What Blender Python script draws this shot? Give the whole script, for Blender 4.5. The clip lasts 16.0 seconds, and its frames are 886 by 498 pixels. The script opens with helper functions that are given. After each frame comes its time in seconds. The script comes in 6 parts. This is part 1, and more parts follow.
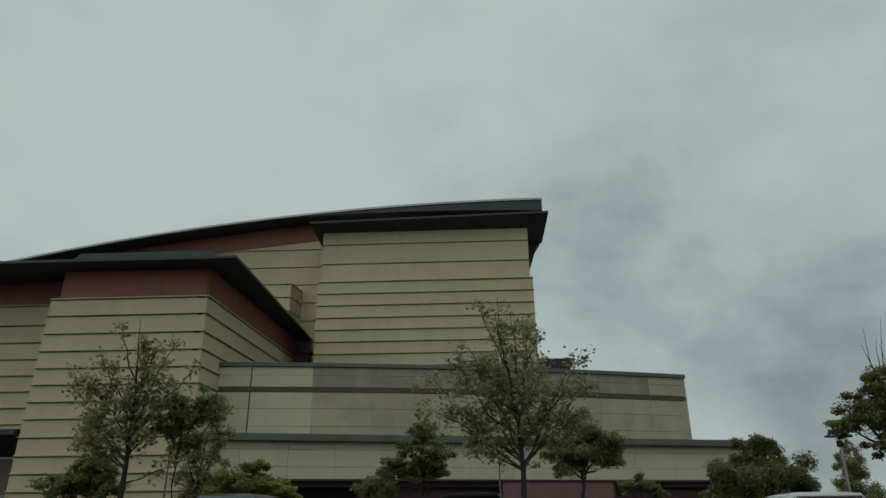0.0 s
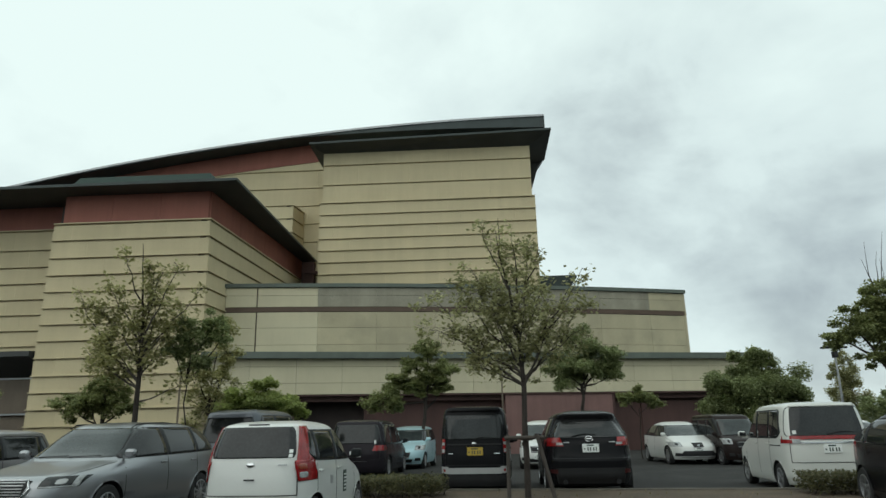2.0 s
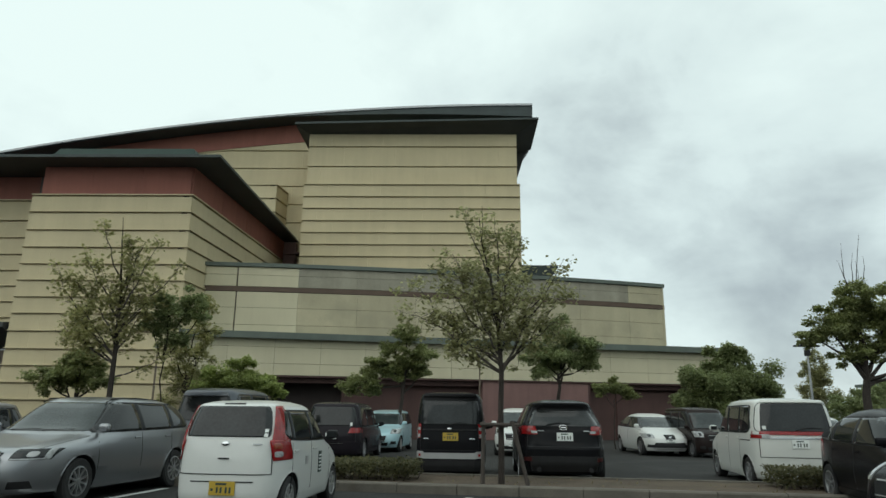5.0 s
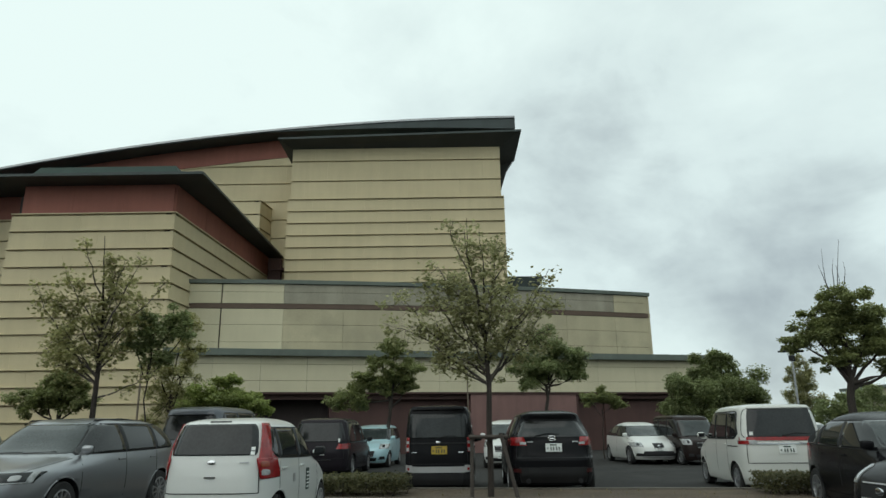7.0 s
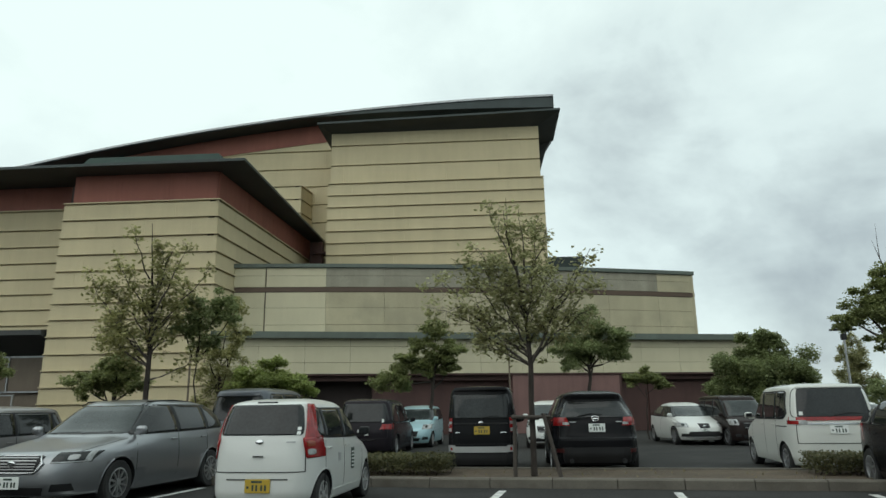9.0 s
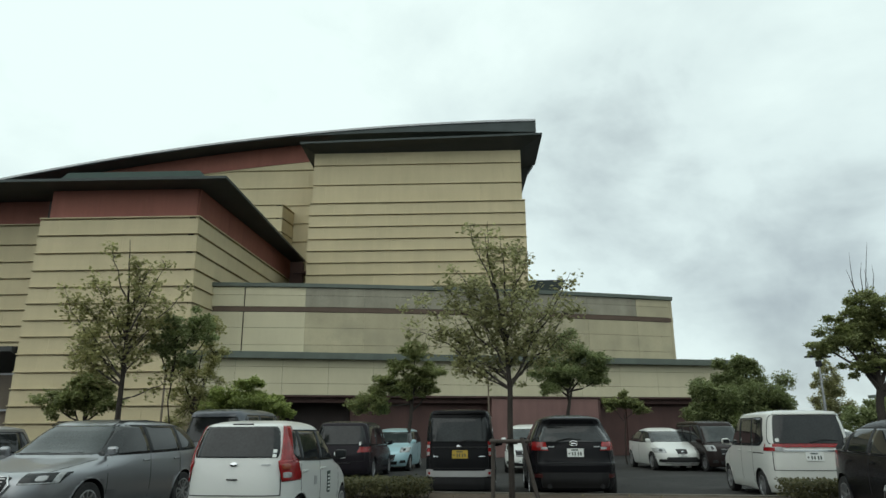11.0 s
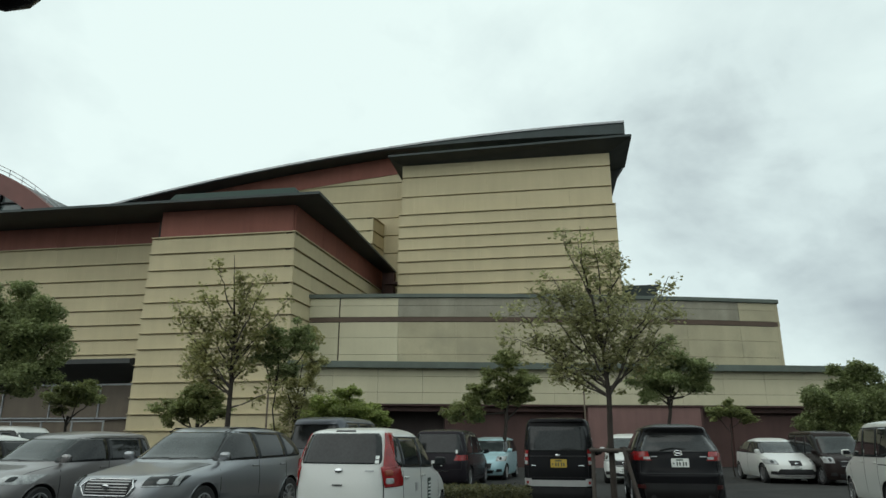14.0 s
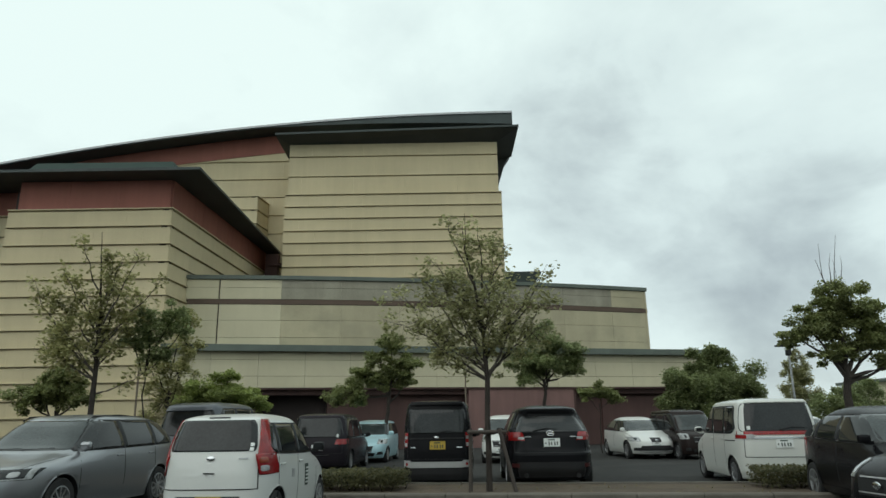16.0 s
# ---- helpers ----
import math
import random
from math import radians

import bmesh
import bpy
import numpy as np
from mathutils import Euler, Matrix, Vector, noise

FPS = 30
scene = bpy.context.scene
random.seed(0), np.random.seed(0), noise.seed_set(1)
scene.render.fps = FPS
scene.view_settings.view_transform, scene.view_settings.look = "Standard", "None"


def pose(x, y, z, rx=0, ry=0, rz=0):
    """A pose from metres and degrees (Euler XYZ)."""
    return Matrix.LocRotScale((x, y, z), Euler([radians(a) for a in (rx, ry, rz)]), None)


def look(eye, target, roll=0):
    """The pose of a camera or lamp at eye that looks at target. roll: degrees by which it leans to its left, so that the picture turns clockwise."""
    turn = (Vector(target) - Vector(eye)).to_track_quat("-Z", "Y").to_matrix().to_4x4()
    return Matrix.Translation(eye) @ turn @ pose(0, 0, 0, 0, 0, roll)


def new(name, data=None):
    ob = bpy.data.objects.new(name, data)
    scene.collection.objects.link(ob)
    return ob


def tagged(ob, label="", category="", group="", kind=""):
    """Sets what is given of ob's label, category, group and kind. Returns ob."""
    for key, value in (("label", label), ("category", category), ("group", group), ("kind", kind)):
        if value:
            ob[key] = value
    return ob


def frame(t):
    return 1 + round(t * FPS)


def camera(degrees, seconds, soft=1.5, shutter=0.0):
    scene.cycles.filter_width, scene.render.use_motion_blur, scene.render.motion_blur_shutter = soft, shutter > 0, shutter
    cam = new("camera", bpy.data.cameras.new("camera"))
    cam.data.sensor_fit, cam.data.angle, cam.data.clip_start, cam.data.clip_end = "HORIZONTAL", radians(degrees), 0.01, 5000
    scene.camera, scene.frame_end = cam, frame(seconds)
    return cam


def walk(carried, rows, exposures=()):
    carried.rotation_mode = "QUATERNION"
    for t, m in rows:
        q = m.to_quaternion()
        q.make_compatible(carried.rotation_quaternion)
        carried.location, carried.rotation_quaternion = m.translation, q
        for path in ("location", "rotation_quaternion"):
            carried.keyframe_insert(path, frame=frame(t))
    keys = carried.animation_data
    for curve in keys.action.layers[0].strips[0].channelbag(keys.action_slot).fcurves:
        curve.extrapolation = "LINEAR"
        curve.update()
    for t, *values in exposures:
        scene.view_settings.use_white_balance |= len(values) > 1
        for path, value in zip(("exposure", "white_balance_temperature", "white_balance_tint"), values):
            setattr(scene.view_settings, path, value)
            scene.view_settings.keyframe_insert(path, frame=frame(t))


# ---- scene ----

# ---- camera and walk ----
cam = camera(66.04, 16.0)
# seconds, x, y, z, yaw to the left, pitch up, roll
PATH = [
    (0, -0.031, -0.015, 1.204, 2.63, 21.66, -0.49),
    (0.5, -0.027, -0.015, 1.234, 2.88, 17.30, -0.86),
    (1, -0.009, 0.001, 1.241, 3.31, 15.56, -1.42),
    (1.5, 0.002, 0.001, 1.251, 3.28, 15.04, -1.26),
    (2, 0.007, 0.007, 1.252, 2.96, 14.86, -1.17),
    (2.5, 0.006, 0.010, 1.243, 2.42, 14.43, -1.40),
    (3, -0.004, 0.002, 1.247, 2.03, 13.90, -1.61),
    (3.5, -0.003, 0.008, 1.245, 1.41, 13.93, -1.89),
    (4, -0.002, 0.011, 1.253, 1.36, 13.65, -0.54),
    (6.3, 0.015, -0.013, 1.244, 1.18, 14.03, 1.23),
    (6.5, 0.011, -0.001, 1.243, 0.70, 14.45, 1.07),
    (7, 0.015, 0.003, 1.245, 0.23, 14.75, -0.74),
    (7.5, 0.016, -0.008, 1.241, 1.34, 15.48, 0.18),
    (8, 0.017, 0.017, 1.240, 2.82, 14.02, 0.13),
    (8.2, 0.015, 0.009, 1.234, 3.30, 13.58, 0.16),
    (10.3, 0.018, 0.006, 1.245, 3.61, 13.21, -1.98),
    (10.5, 0.014, 0.004, 1.244, 3.32, 13.95, -0.99),
    (11, 0.015, 0.008, 1.247, 2.03, 15.07, -0.28),
    (11.5, -0.032, 0.009, 1.260, 2.32, 16.41, -2.64),
    (12, -0.065, -0.010, 1.268, 9.36, 17.41, -3.70),
    (12.5, -0.071, -0.031, 1.258, 12.70, 17.76, -2.86),
    (13, -0.062, -0.030, 1.246, 12.28, 16.53, -2.04),
    (13.5, -0.072, -0.022, 1.234, 11.61, 16.32, -0.55),
    (14, -0.052, -0.012, 1.226, 9.70, 15.81, 0.09),
    (14.5, -0.030, -0.014, 1.234, 7.79, 15.05, 0.42),
    (15, -0.015, -0.004, 1.241, 4.88, 14.17, 1.79),
    (15.5, -0.012, 0.007, 1.244, 1.99, 13.78, 0.91),
    (16, 0.000, 0.000, 1.250, -0.00, 14.35, -0.90),
]
GROW = Matrix.Scale(1.08, 4)    # the plan below was drawn for an eye at 1.25 m; the eye is at 1.35 m
walk(cam, [(t, pose(1.08 * x, 1.08 * y, 1.08 * z, 90 + p, 0, w) @ pose(0, 0, 0, 0, 0, r)) for t, x, y, z, w, p, r in PATH],
     exposures=[(0.0, -0.92), (0.3, -0.80), (0.6, -0.55), (1.0, -0.33), (1.5, -0.10), (2.2, 0.0), (6.5, 0.0), (8.0, -0.04), (10.2, 0.17), (10.6, 0.15), (11.3, 0.0), (13.0, -0.04), (15.0, 0.0), (16.0, 0.0)])

# ---- world, sun ----
world = bpy.data.worlds.new("overcast_sky")
scene.world = world
world.use_nodes = True
wn, wl = world.node_tree.nodes, world.node_tree.links
wn.clear()
w_out = wn.new("ShaderNodeOutputWorld")
sky = wn.new("ShaderNodeTexSky")
sky.sky_type = "NISHITA"
sky.sun_disc = False
sky.sun_elevation, sky.sun_rotation = radians(48), radians(215)
bg_sky = wn.new("ShaderNodeBackground")
bg_sky.inputs["Strength"].default_value = 0.10
wl.new(sky.outputs[0], bg_sky.inputs["Color"])
tc = wn.new("ShaderNodeTexCoord")
mp = wn.new("ShaderNodeMapping")
mp.inputs["Scale"].default_value = (1.0, 1.0, 1.45)
mp.inputs["Location"].default_value = (0.35, 0.2, 0.1)
wl.new(tc.outputs["Generated"], mp.inputs["Vector"])
n_big = wn.new("ShaderNodeTexNoise")
n_big.inputs["Scale"].default_value, n_big.inputs["Detail"].default_value, n_big.inputs["Roughness"].default_value = 2.3, 6.0, 0.52
n_big.inputs["Distortion"].default_value = 0.15
wl.new(mp.outputs[0], n_big.inputs["Vector"])
ramp = wn.new("ShaderNodeValToRGB")
els = ramp.color_ramp.elements
els[0].position, els[0].color = 0.24, (0.42, 0.495, 0.515, 1)
els[1].position, els[1].color = 0.64, (0.89, 1.045, 1.005, 1)
mid = els.new(0.44)
mid.color = (0.745, 0.88, 0.865, 1)
sep = wn.new("ShaderNodeSeparateXYZ")        # cloud is thicker towards the horizon
wl.new(tc.outputs["Generated"], sep.inputs[0])
rise = wn.new("ShaderNodeMapRange")
rise.inputs["From Min"].default_value, rise.inputs["From Max"].default_value = 0.0, 0.55
rise.inputs["To Min"].default_value, rise.inputs["To Max"].default_value = -0.11, 0.075
wl.new(sep.outputs["Z"], rise.inputs["Value"])
add = wn.new("ShaderNodeMath")
wl.new(n_big.outputs["Fac"], add.inputs[0])
wl.new(rise.outputs[0], add.inputs[1])
n_fine = wn.new("ShaderNodeTexNoise")
n_fine.inputs["Scale"].default_value, n_fine.inputs["Detail"].default_value, n_fine.inputs["Roughness"].default_value = 5.0, 7.0, 0.55
n_fine.inputs["Distortion"].default_value = 0.4
wl.new(mp.outputs[0], n_fine.inputs["Vector"])
fine = wn.new("ShaderNodeMath")
fine.operation = "MULTIPLY_ADD"
fine.inputs[1].default_value, fine.inputs[2].default_value = 0.34, -0.17
wl.new(n_fine.outputs["Fac"], fine.inputs[0])
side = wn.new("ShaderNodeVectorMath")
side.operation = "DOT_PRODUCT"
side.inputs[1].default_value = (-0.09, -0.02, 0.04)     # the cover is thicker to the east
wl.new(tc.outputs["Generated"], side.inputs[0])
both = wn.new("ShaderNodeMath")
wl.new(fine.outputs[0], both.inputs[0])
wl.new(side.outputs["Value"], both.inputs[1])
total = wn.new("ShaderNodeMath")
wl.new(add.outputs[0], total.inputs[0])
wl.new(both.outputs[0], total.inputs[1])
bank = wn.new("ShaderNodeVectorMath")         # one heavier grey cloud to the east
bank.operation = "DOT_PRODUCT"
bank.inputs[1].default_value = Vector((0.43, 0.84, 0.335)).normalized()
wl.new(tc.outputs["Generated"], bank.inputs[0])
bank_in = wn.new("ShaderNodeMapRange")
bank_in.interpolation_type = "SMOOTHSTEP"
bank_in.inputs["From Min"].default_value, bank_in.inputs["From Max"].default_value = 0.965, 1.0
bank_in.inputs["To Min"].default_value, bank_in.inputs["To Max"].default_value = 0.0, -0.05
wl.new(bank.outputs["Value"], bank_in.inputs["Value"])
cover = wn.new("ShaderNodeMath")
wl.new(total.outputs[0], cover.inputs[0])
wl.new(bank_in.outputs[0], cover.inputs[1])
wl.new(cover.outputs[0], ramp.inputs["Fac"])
bg_cloud = wn.new("ShaderNodeBackground")
bg_cloud.inputs["Strength"].default_value = 1.0
wl.new(ramp.outputs["Color"], bg_cloud.inputs["Color"])
w_mix = wn.new("ShaderNodeMixShader")
w_mix.inputs["Fac"].default_value = 0.92
wl.new(bg_sky.outputs[0], w_mix.inputs[1])
wl.new(bg_cloud.outputs[0], w_mix.inputs[2])
wl.new(w_mix.outputs[0], w_out.inputs["Surface"])

sun = new("sun", bpy.data.lights.new("sun", "SUN"))
sun.data.energy, sun.data.angle, sun.data.color = 0.7, radians(80), (1.0, 0.96, 0.9)
sun.matrix_world = look((-30, -45, 60), (0, 0, 0))


# ---- materials ----
def material(name, base, rough=0.6, var=0.10, scale=1.5, fine=40.0, bump=0.15, metal=0.0, coat=0.0, streak=0.0, rnd=0.0, spec=0.5, dirt=None):
    """A surface with a broad and a fine variation, rain streaks and a bump, in world metres."""
    m = bpy.data.materials.new(name)
    m.use_nodes = True
    nt, ln = m.node_tree.nodes, m.node_tree.links
    b = nt["Principled BSDF"]
    b.inputs["Roughness"].default_value = rough
    b.inputs["Metallic"].default_value = metal
    b.inputs["Coat Weight"].default_value = coat
    b.inputs["Coat Roughness"].default_value = 0.04
    b.inputs["Specular IOR Level"].default_value = spec
    geo = nt.new("ShaderNodeNewGeometry")
    big = nt.new("ShaderNodeTexNoise")
    big.inputs["Scale"].default_value, big.inputs["Detail"].default_value = scale, 5
    ln.new(geo.outputs["Position"], big.inputs["Vector"])
    small = nt.new("ShaderNodeTexNoise")
    small.inputs["Scale"].default_value, small.inputs["Detail"].default_value = fine, 3
    ln.new(geo.outputs["Position"], small.inputs["Vector"])

    def spread(sock, amount):
        r = nt.new("ShaderNodeMapRange")
        r.inputs["From Min"].default_value, r.inputs["From Max"].default_value = 0.3, 0.7
        r.inputs["To Min"].default_value, r.inputs["To Max"].default_value = 1 - amount, 1 + amount
        ln.new(sock, r.inputs["Value"])
        return r.outputs[0]

    def times(a, c):
        k = nt.new("ShaderNodeMath")
        k.operation = "MULTIPLY"
        ln.new(a, k.inputs[0])
        ln.new(c, k.inputs[1])
        return k.outputs[0]

    f = times(spread(big.outputs["Fac"], var), spread(small.outputs["Fac"], var * 0.7))
    if streak:
        mpn = nt.new("ShaderNodeMapping")
        mpn.inputs["Scale"].default_value = (2.2, 2.2, 0.22)
        ln.new(geo.outputs["Position"], mpn.inputs["Vector"])
        st = nt.new("ShaderNodeTexNoise")
        st.inputs["Scale"].default_value, st.inputs["Detail"].default_value = 1.0, 6
        ln.new(mpn.outputs[0], st.inputs["Vector"])
        f = times(f, spread(st.outputs["Fac"], streak))
    if rnd:
        oi = nt.new("ShaderNodeObjectInfo")
        r = nt.new("ShaderNodeMapRange")
        r.inputs["To Min"].default_value, r.inputs["To Max"].default_value = 1 - rnd, 1 + rnd
        ln.new(oi.outputs["Random"], r.inputs["Value"])
        f = times(f, r.outputs[0])
    mul = nt.new("ShaderNodeVectorMath")
    mul.operation = "SCALE"
    mul.inputs[0].default_value = base
    ln.new(f, mul.inputs["Scale"])
    col = mul.outputs[0]
    if dirt:
        mx = nt.new("ShaderNodeMix")
        mx.data_type = "RGBA"
        mx.inputs["B"].default_value = (*dirt, 1)
        dn = nt.new("ShaderNodeTexNoise")
        dn.inputs["Scale"].default_value, dn.inputs["Detail"].default_value = scale * 2.3, 8
        ln.new(geo.outputs["Position"], dn.inputs["Vector"])
        dr = nt.new("ShaderNodeMapRange")
        dr.inputs["From Min"].default_value, dr.inputs["From Max"].default_value = 0.5, 0.72
        dr.inputs["To Max"].default_value = 0.7
        ln.new(dn.outputs["Fac"], dr.inputs["Value"])
        ln.new(dr.outputs[0], mx.inputs["Factor"])
        ln.new(col, mx.inputs["A"])
        col = mx.outputs["Result"]
    ln.new(col, b.inputs["Base Color"])
    if bump:
        bp = nt.new("ShaderNodeBump")
        bp.inputs["Strength"].default_value, bp.inputs["Distance"].default_value = bump, 0.02
        ln.new(small.outputs["Fac"], bp.inputs["Height"])
        ln.new(bp.outputs[0], b.inputs["Normal"])
    return m


CREAM = material("cream_panel", (0.52, 0.44, 0.278), 0.75, 0.05, 0.5, 25, 0.1, streak=0.04, rnd=0.025)
CREAM_PALE = material("pale_cream_panel", (0.545, 0.495, 0.345), 0.75, 0.05, 0.5, 25, 0.1, streak=0.03, rnd=0.03)
STAINED = material("weathered_panel", (0.425, 0.378, 0.255), 0.8, 0.10, 0.35, 18, 0.15, streak=0.05, rnd=0.03, dirt=(0.33, 0.30, 0.21))
CONCRETE_GREY = material("grey_weathered_concrete", (0.285, 0.265, 0.205), 0.85, 0.16, 0.7, 18, 0.2, streak=0.07, rnd=0.03)
RED = material("red_frieze", (0.25, 0.085, 0.06), 0.7, 0.08, 0.6, 25, 0.1, streak=0.08, rnd=0.03)
MAROON = material("maroon_wall", (0.075, 0.036, 0.031), 0.7, 0.12, 0.8, 25, 0.1, streak=0.1, rnd=0.04)
MAROON_LIGHT = material("dull_red_steel", (0.15, 0.055, 0.045), 0.6, 0.1, 0.5, 20, 0.05)
PINK = material("dusty_pink_wall", (0.19, 0.105, 0.095), 0.75, 0.10, 0.8, 25, 0.1, streak=0.1, rnd=0.03)
BROWN = material("brown_strip", (0.10, 0.065, 0.045), 0.7, 0.12, 1.2, 25, 0.1)
ROOF = material("dark_green_grey_metal", (0.035, 0.048, 0.047), 0.5, 0.15, 0.7, 20, 0.08, streak=0.1, spec=0.4)
ROOF_GREEN = material("green_roof_sheet", (0.026, 0.048, 0.040), 0.6, 0.12, 0.7, 20, 0.08, spec=0.2)
SOFFIT = material("dark_soffit", (0.042, 0.044, 0.043), 0.75, 0.12, 0.7, 20, 0.08)
COPING = material("green_grey_coping", (0.105, 0.125, 0.105), 0.65, 0.12, 0.7, 20, 0.1, streak=0.08)
ASPHALT = material("worn_asphalt", (0.038, 0.038, 0.037), 0.9, 0.15, 0.35, 70, 0.5, spec=0.15, dirt=(0.062, 0.062, 0.06))
SOIL = material("dry_soil", (0.092, 0.067, 0.046), 0.95, 0.25, 1.6, 50, 0.8, dirt=(0.075, 0.065, 0.04))
KERB = material("kerb_concrete", (0.125, 0.112, 0.093), 0.9, 0.22, 1.5, 60, 0.4, rnd=0.08, dirt=(0.09, 0.078, 0.062))
LINE = material("worn_white_paint", (0.62, 0.62, 0.60), 0.8, 0.2, 4.0, 60, 0.3, dirt=(0.2, 0.2, 0.2))
STEEL = material("grey_steel", (0.35, 0.36, 0.37), 0.45, 0.08, 3, 60, 0.05, metal=0.7)
BLACKPL = material("black_plastic", (0.018, 0.018, 0.019), 0.6, 0.1, 3, 80, 0.1, spec=0.25)
BROWNPANEL = material("grey_brown_panel", (0.155, 0.120, 0.088), 0.6, 0.12, 0.8, 20, 0.1, streak=0.1)
# only for the added belt out of view, dark to dim reflections
FARGREEN = material("unseen_dark_belt", (0.03, 0.042, 0.026), 0.9, 0.4, 0.6, 3.0, 0.8)
DARKVOID = material("dark_interior", (0.045, 0.034, 0.032), 0.9, 0.1, 1, 20, 0.0)
HALLGLASS = material("blue_grey_glazing", (0.16, 0.20, 0.20), 0.08, 0.15, 0.3, 4, 0.03)


# ---- mesh helpers ----
def mesh_of(name, bm, *mats, smooth=False):
    bmesh.ops.recalc_face_normals(bm, faces=bm.faces)
    me = bpy.data.meshes.new(name)
    bm.to_mesh(me)
    bm.free()
    for m in mats:
        me.materials.append(m)
    if smooth:
        for p in me.polygons:
            p.use_smooth = True
    return me


def part(name, bm, mat, parent=None, label="", smooth=False, loc=None, mats=()):
    ob = new(name, mesh_of(name, bm, mat, *mats, smooth=smooth))
    if parent is not None:
        ob.parent = parent
    if loc is not None:
        ob.location = loc
    if label:
        ob["label"] = label
    return ob


def thing(name, label, category, group="", kind="", m=None, grown=True):
    ob = tagged(new(name), label, category, group, kind)
    ob.empty_display_size = 0.2
    ob.matrix_world = (GROW if grown else Matrix()) @ (m if m is not None else Matrix())
    return ob


def box(bm, x0, x1, y0, y1, z0, z1, bevel=0.0):
    r = bmesh.ops.create_cube(bm, size=1.0)
    bmesh.ops.scale(bm, vec=(x1 - x0, y1 - y0, z1 - z0), verts=r["verts"])
    bmesh.ops.translate(bm, vec=((x0 + x1) / 2, (y0 + y1) / 2, (z0 + z1) / 2), verts=r["verts"])
    if bevel:
        ed = list({e for v in r["verts"] for e in v.link_edges})
        bmesh.ops.bevel(bm, geom=ed, offset=bevel, segments=2, affect="EDGES", profile=0.5)
    return bm


def boxbm(*a, **k):
    return box(bmesh.new(), *a, **k)


def prism(bm, pts, n0, n1, axis):
    """Extrudes the polygon pts, in the plane across axis ('x': points are y, z; 'z': x, y; 'y': x, z), from n0 to n1."""
    def at(p, n):
        return {"x": (n, p[0], p[1]), "y": (p[0], n, p[1]), "z": (p[0], p[1], n)}[axis]
    a = [bm.verts.new(at(p, n0)) for p in pts]
    c = [bm.verts.new(at(p, n1)) for p in pts]
    bm.faces.new(a)
    bm.faces.new(list(reversed(c)))
    for i in range(len(pts)):
        j = (i + 1) % len(pts)
        bm.faces.new((a[i], c[i], c[j], a[j]))
    return bm


def tube(bm, pts, radii, sides=6, cap=True):
    """A tapered tube along pts."""
    rings = []
    for i, p in enumerate(pts):
        p = Vector(p)
        d = (Vector(pts[min(i + 1, len(pts) - 1)]) - Vector(pts[max(i - 1, 0)])).normalized()
        s = d.orthogonal().normalized()
        if abs(d.z) > 0.3:
            s = (Vector((1, 0, 0)) - d * d.x).normalized()
        t = d.cross(s)
        rings.append([bm.verts.new(p + (s * math.cos(k * math.tau / sides) + t * math.sin(k * math.tau / sides)) * radii[i]) for k in range(sides)])
    for a, c in zip(rings, rings[1:]):
        for k in range(sides):
            j = (k + 1) % sides
            bm.faces.new((a[k], a[j], c[j], c[k]))
    if cap:
        bm.faces.new(list(reversed(rings[0])))
        bm.faces.new(rings[-1])
    return bm


# ---- ground ----
def build_ground():
    bm = bmesh.new()
    bmesh.ops.create_circle(bm, cap_ends=True, radius=1500, segments=64)
    g = part("ground", bm, ASPHALT)
    tagged(g, "worn dark grey asphalt of a car park", "ground", kind="structure")


build_ground()


def build_backdrop():
    """Added unseen dark belt closing the car park behind and beside the camera; darkens reflections."""
    rng = random.Random(4)
    bm = bmesh.new()
    n = 150
    rows = []
    for i in range(n + 1):
        a = radians(148 + 244 * i / n)
        r = 34 + 7 * noise.noise(Vector((i * 0.11, 0, 0)))
        h = 7.5 + 4.0 * noise.noise(Vector((i * 0.21, 3, 0))) + rng.uniform(-0.5, 0.5)
        if i > n - 12 or i < 8:
            r, h = 75, 3.5
        rows.append([bm.verts.new((r * k * math.cos(a) + rng.uniform(-.4, .4), r * k * math.sin(a) + rng.uniform(-.4, .4), z)) for k, z in ((0.97, 0), (0.95, h * 0.3), (0.97, h * 0.65), (1.0, h), (1.06, h * 0.8), (1.08, 0))])
    for p, q in zip(rows, rows[1:]):
        for k in range(5):
            bm.faces.new((p[k], q[k], q[k + 1], p[k + 1]))
    b = part("backdrop", bm, FARGREEN)
    tagged(b, "added dark belt out of view, darkening the reflections in the cars", "tree belt", kind="structure")


build_backdrop()
GRID = -8.5                       # the bays run at this yaw
U = Vector((math.cos(radians(GRID)), math.sin(radians(GRID)), 0))
V = Vector((-math.sin(radians(GRID)), math.cos(radians(GRID)), 0))
BAY = Matrix.Translation((1.95, 11.3, 0)) @ Matrix.Rotation(radians(GRID), 4, "Z")   # origin on the island's front kerb


# ---- the hall building ----
hall = thing("concert_hall", "large cream panelled hall building with dark flared roofs and red friezes", "building", kind="structure")


def course_mesh(name, w, h, mat, lip=0.09):
    pts = [(0.18, 0), (0, 0), (0, h - 0.13), (0.09, h - 0.13), (0.09, h - 0.055), (-lip, h - 0.055), (-lip, h), (0.18, h)]
    return mesh_of(name, prism(bmesh.new(), pts, 0, w, "x"), mat)


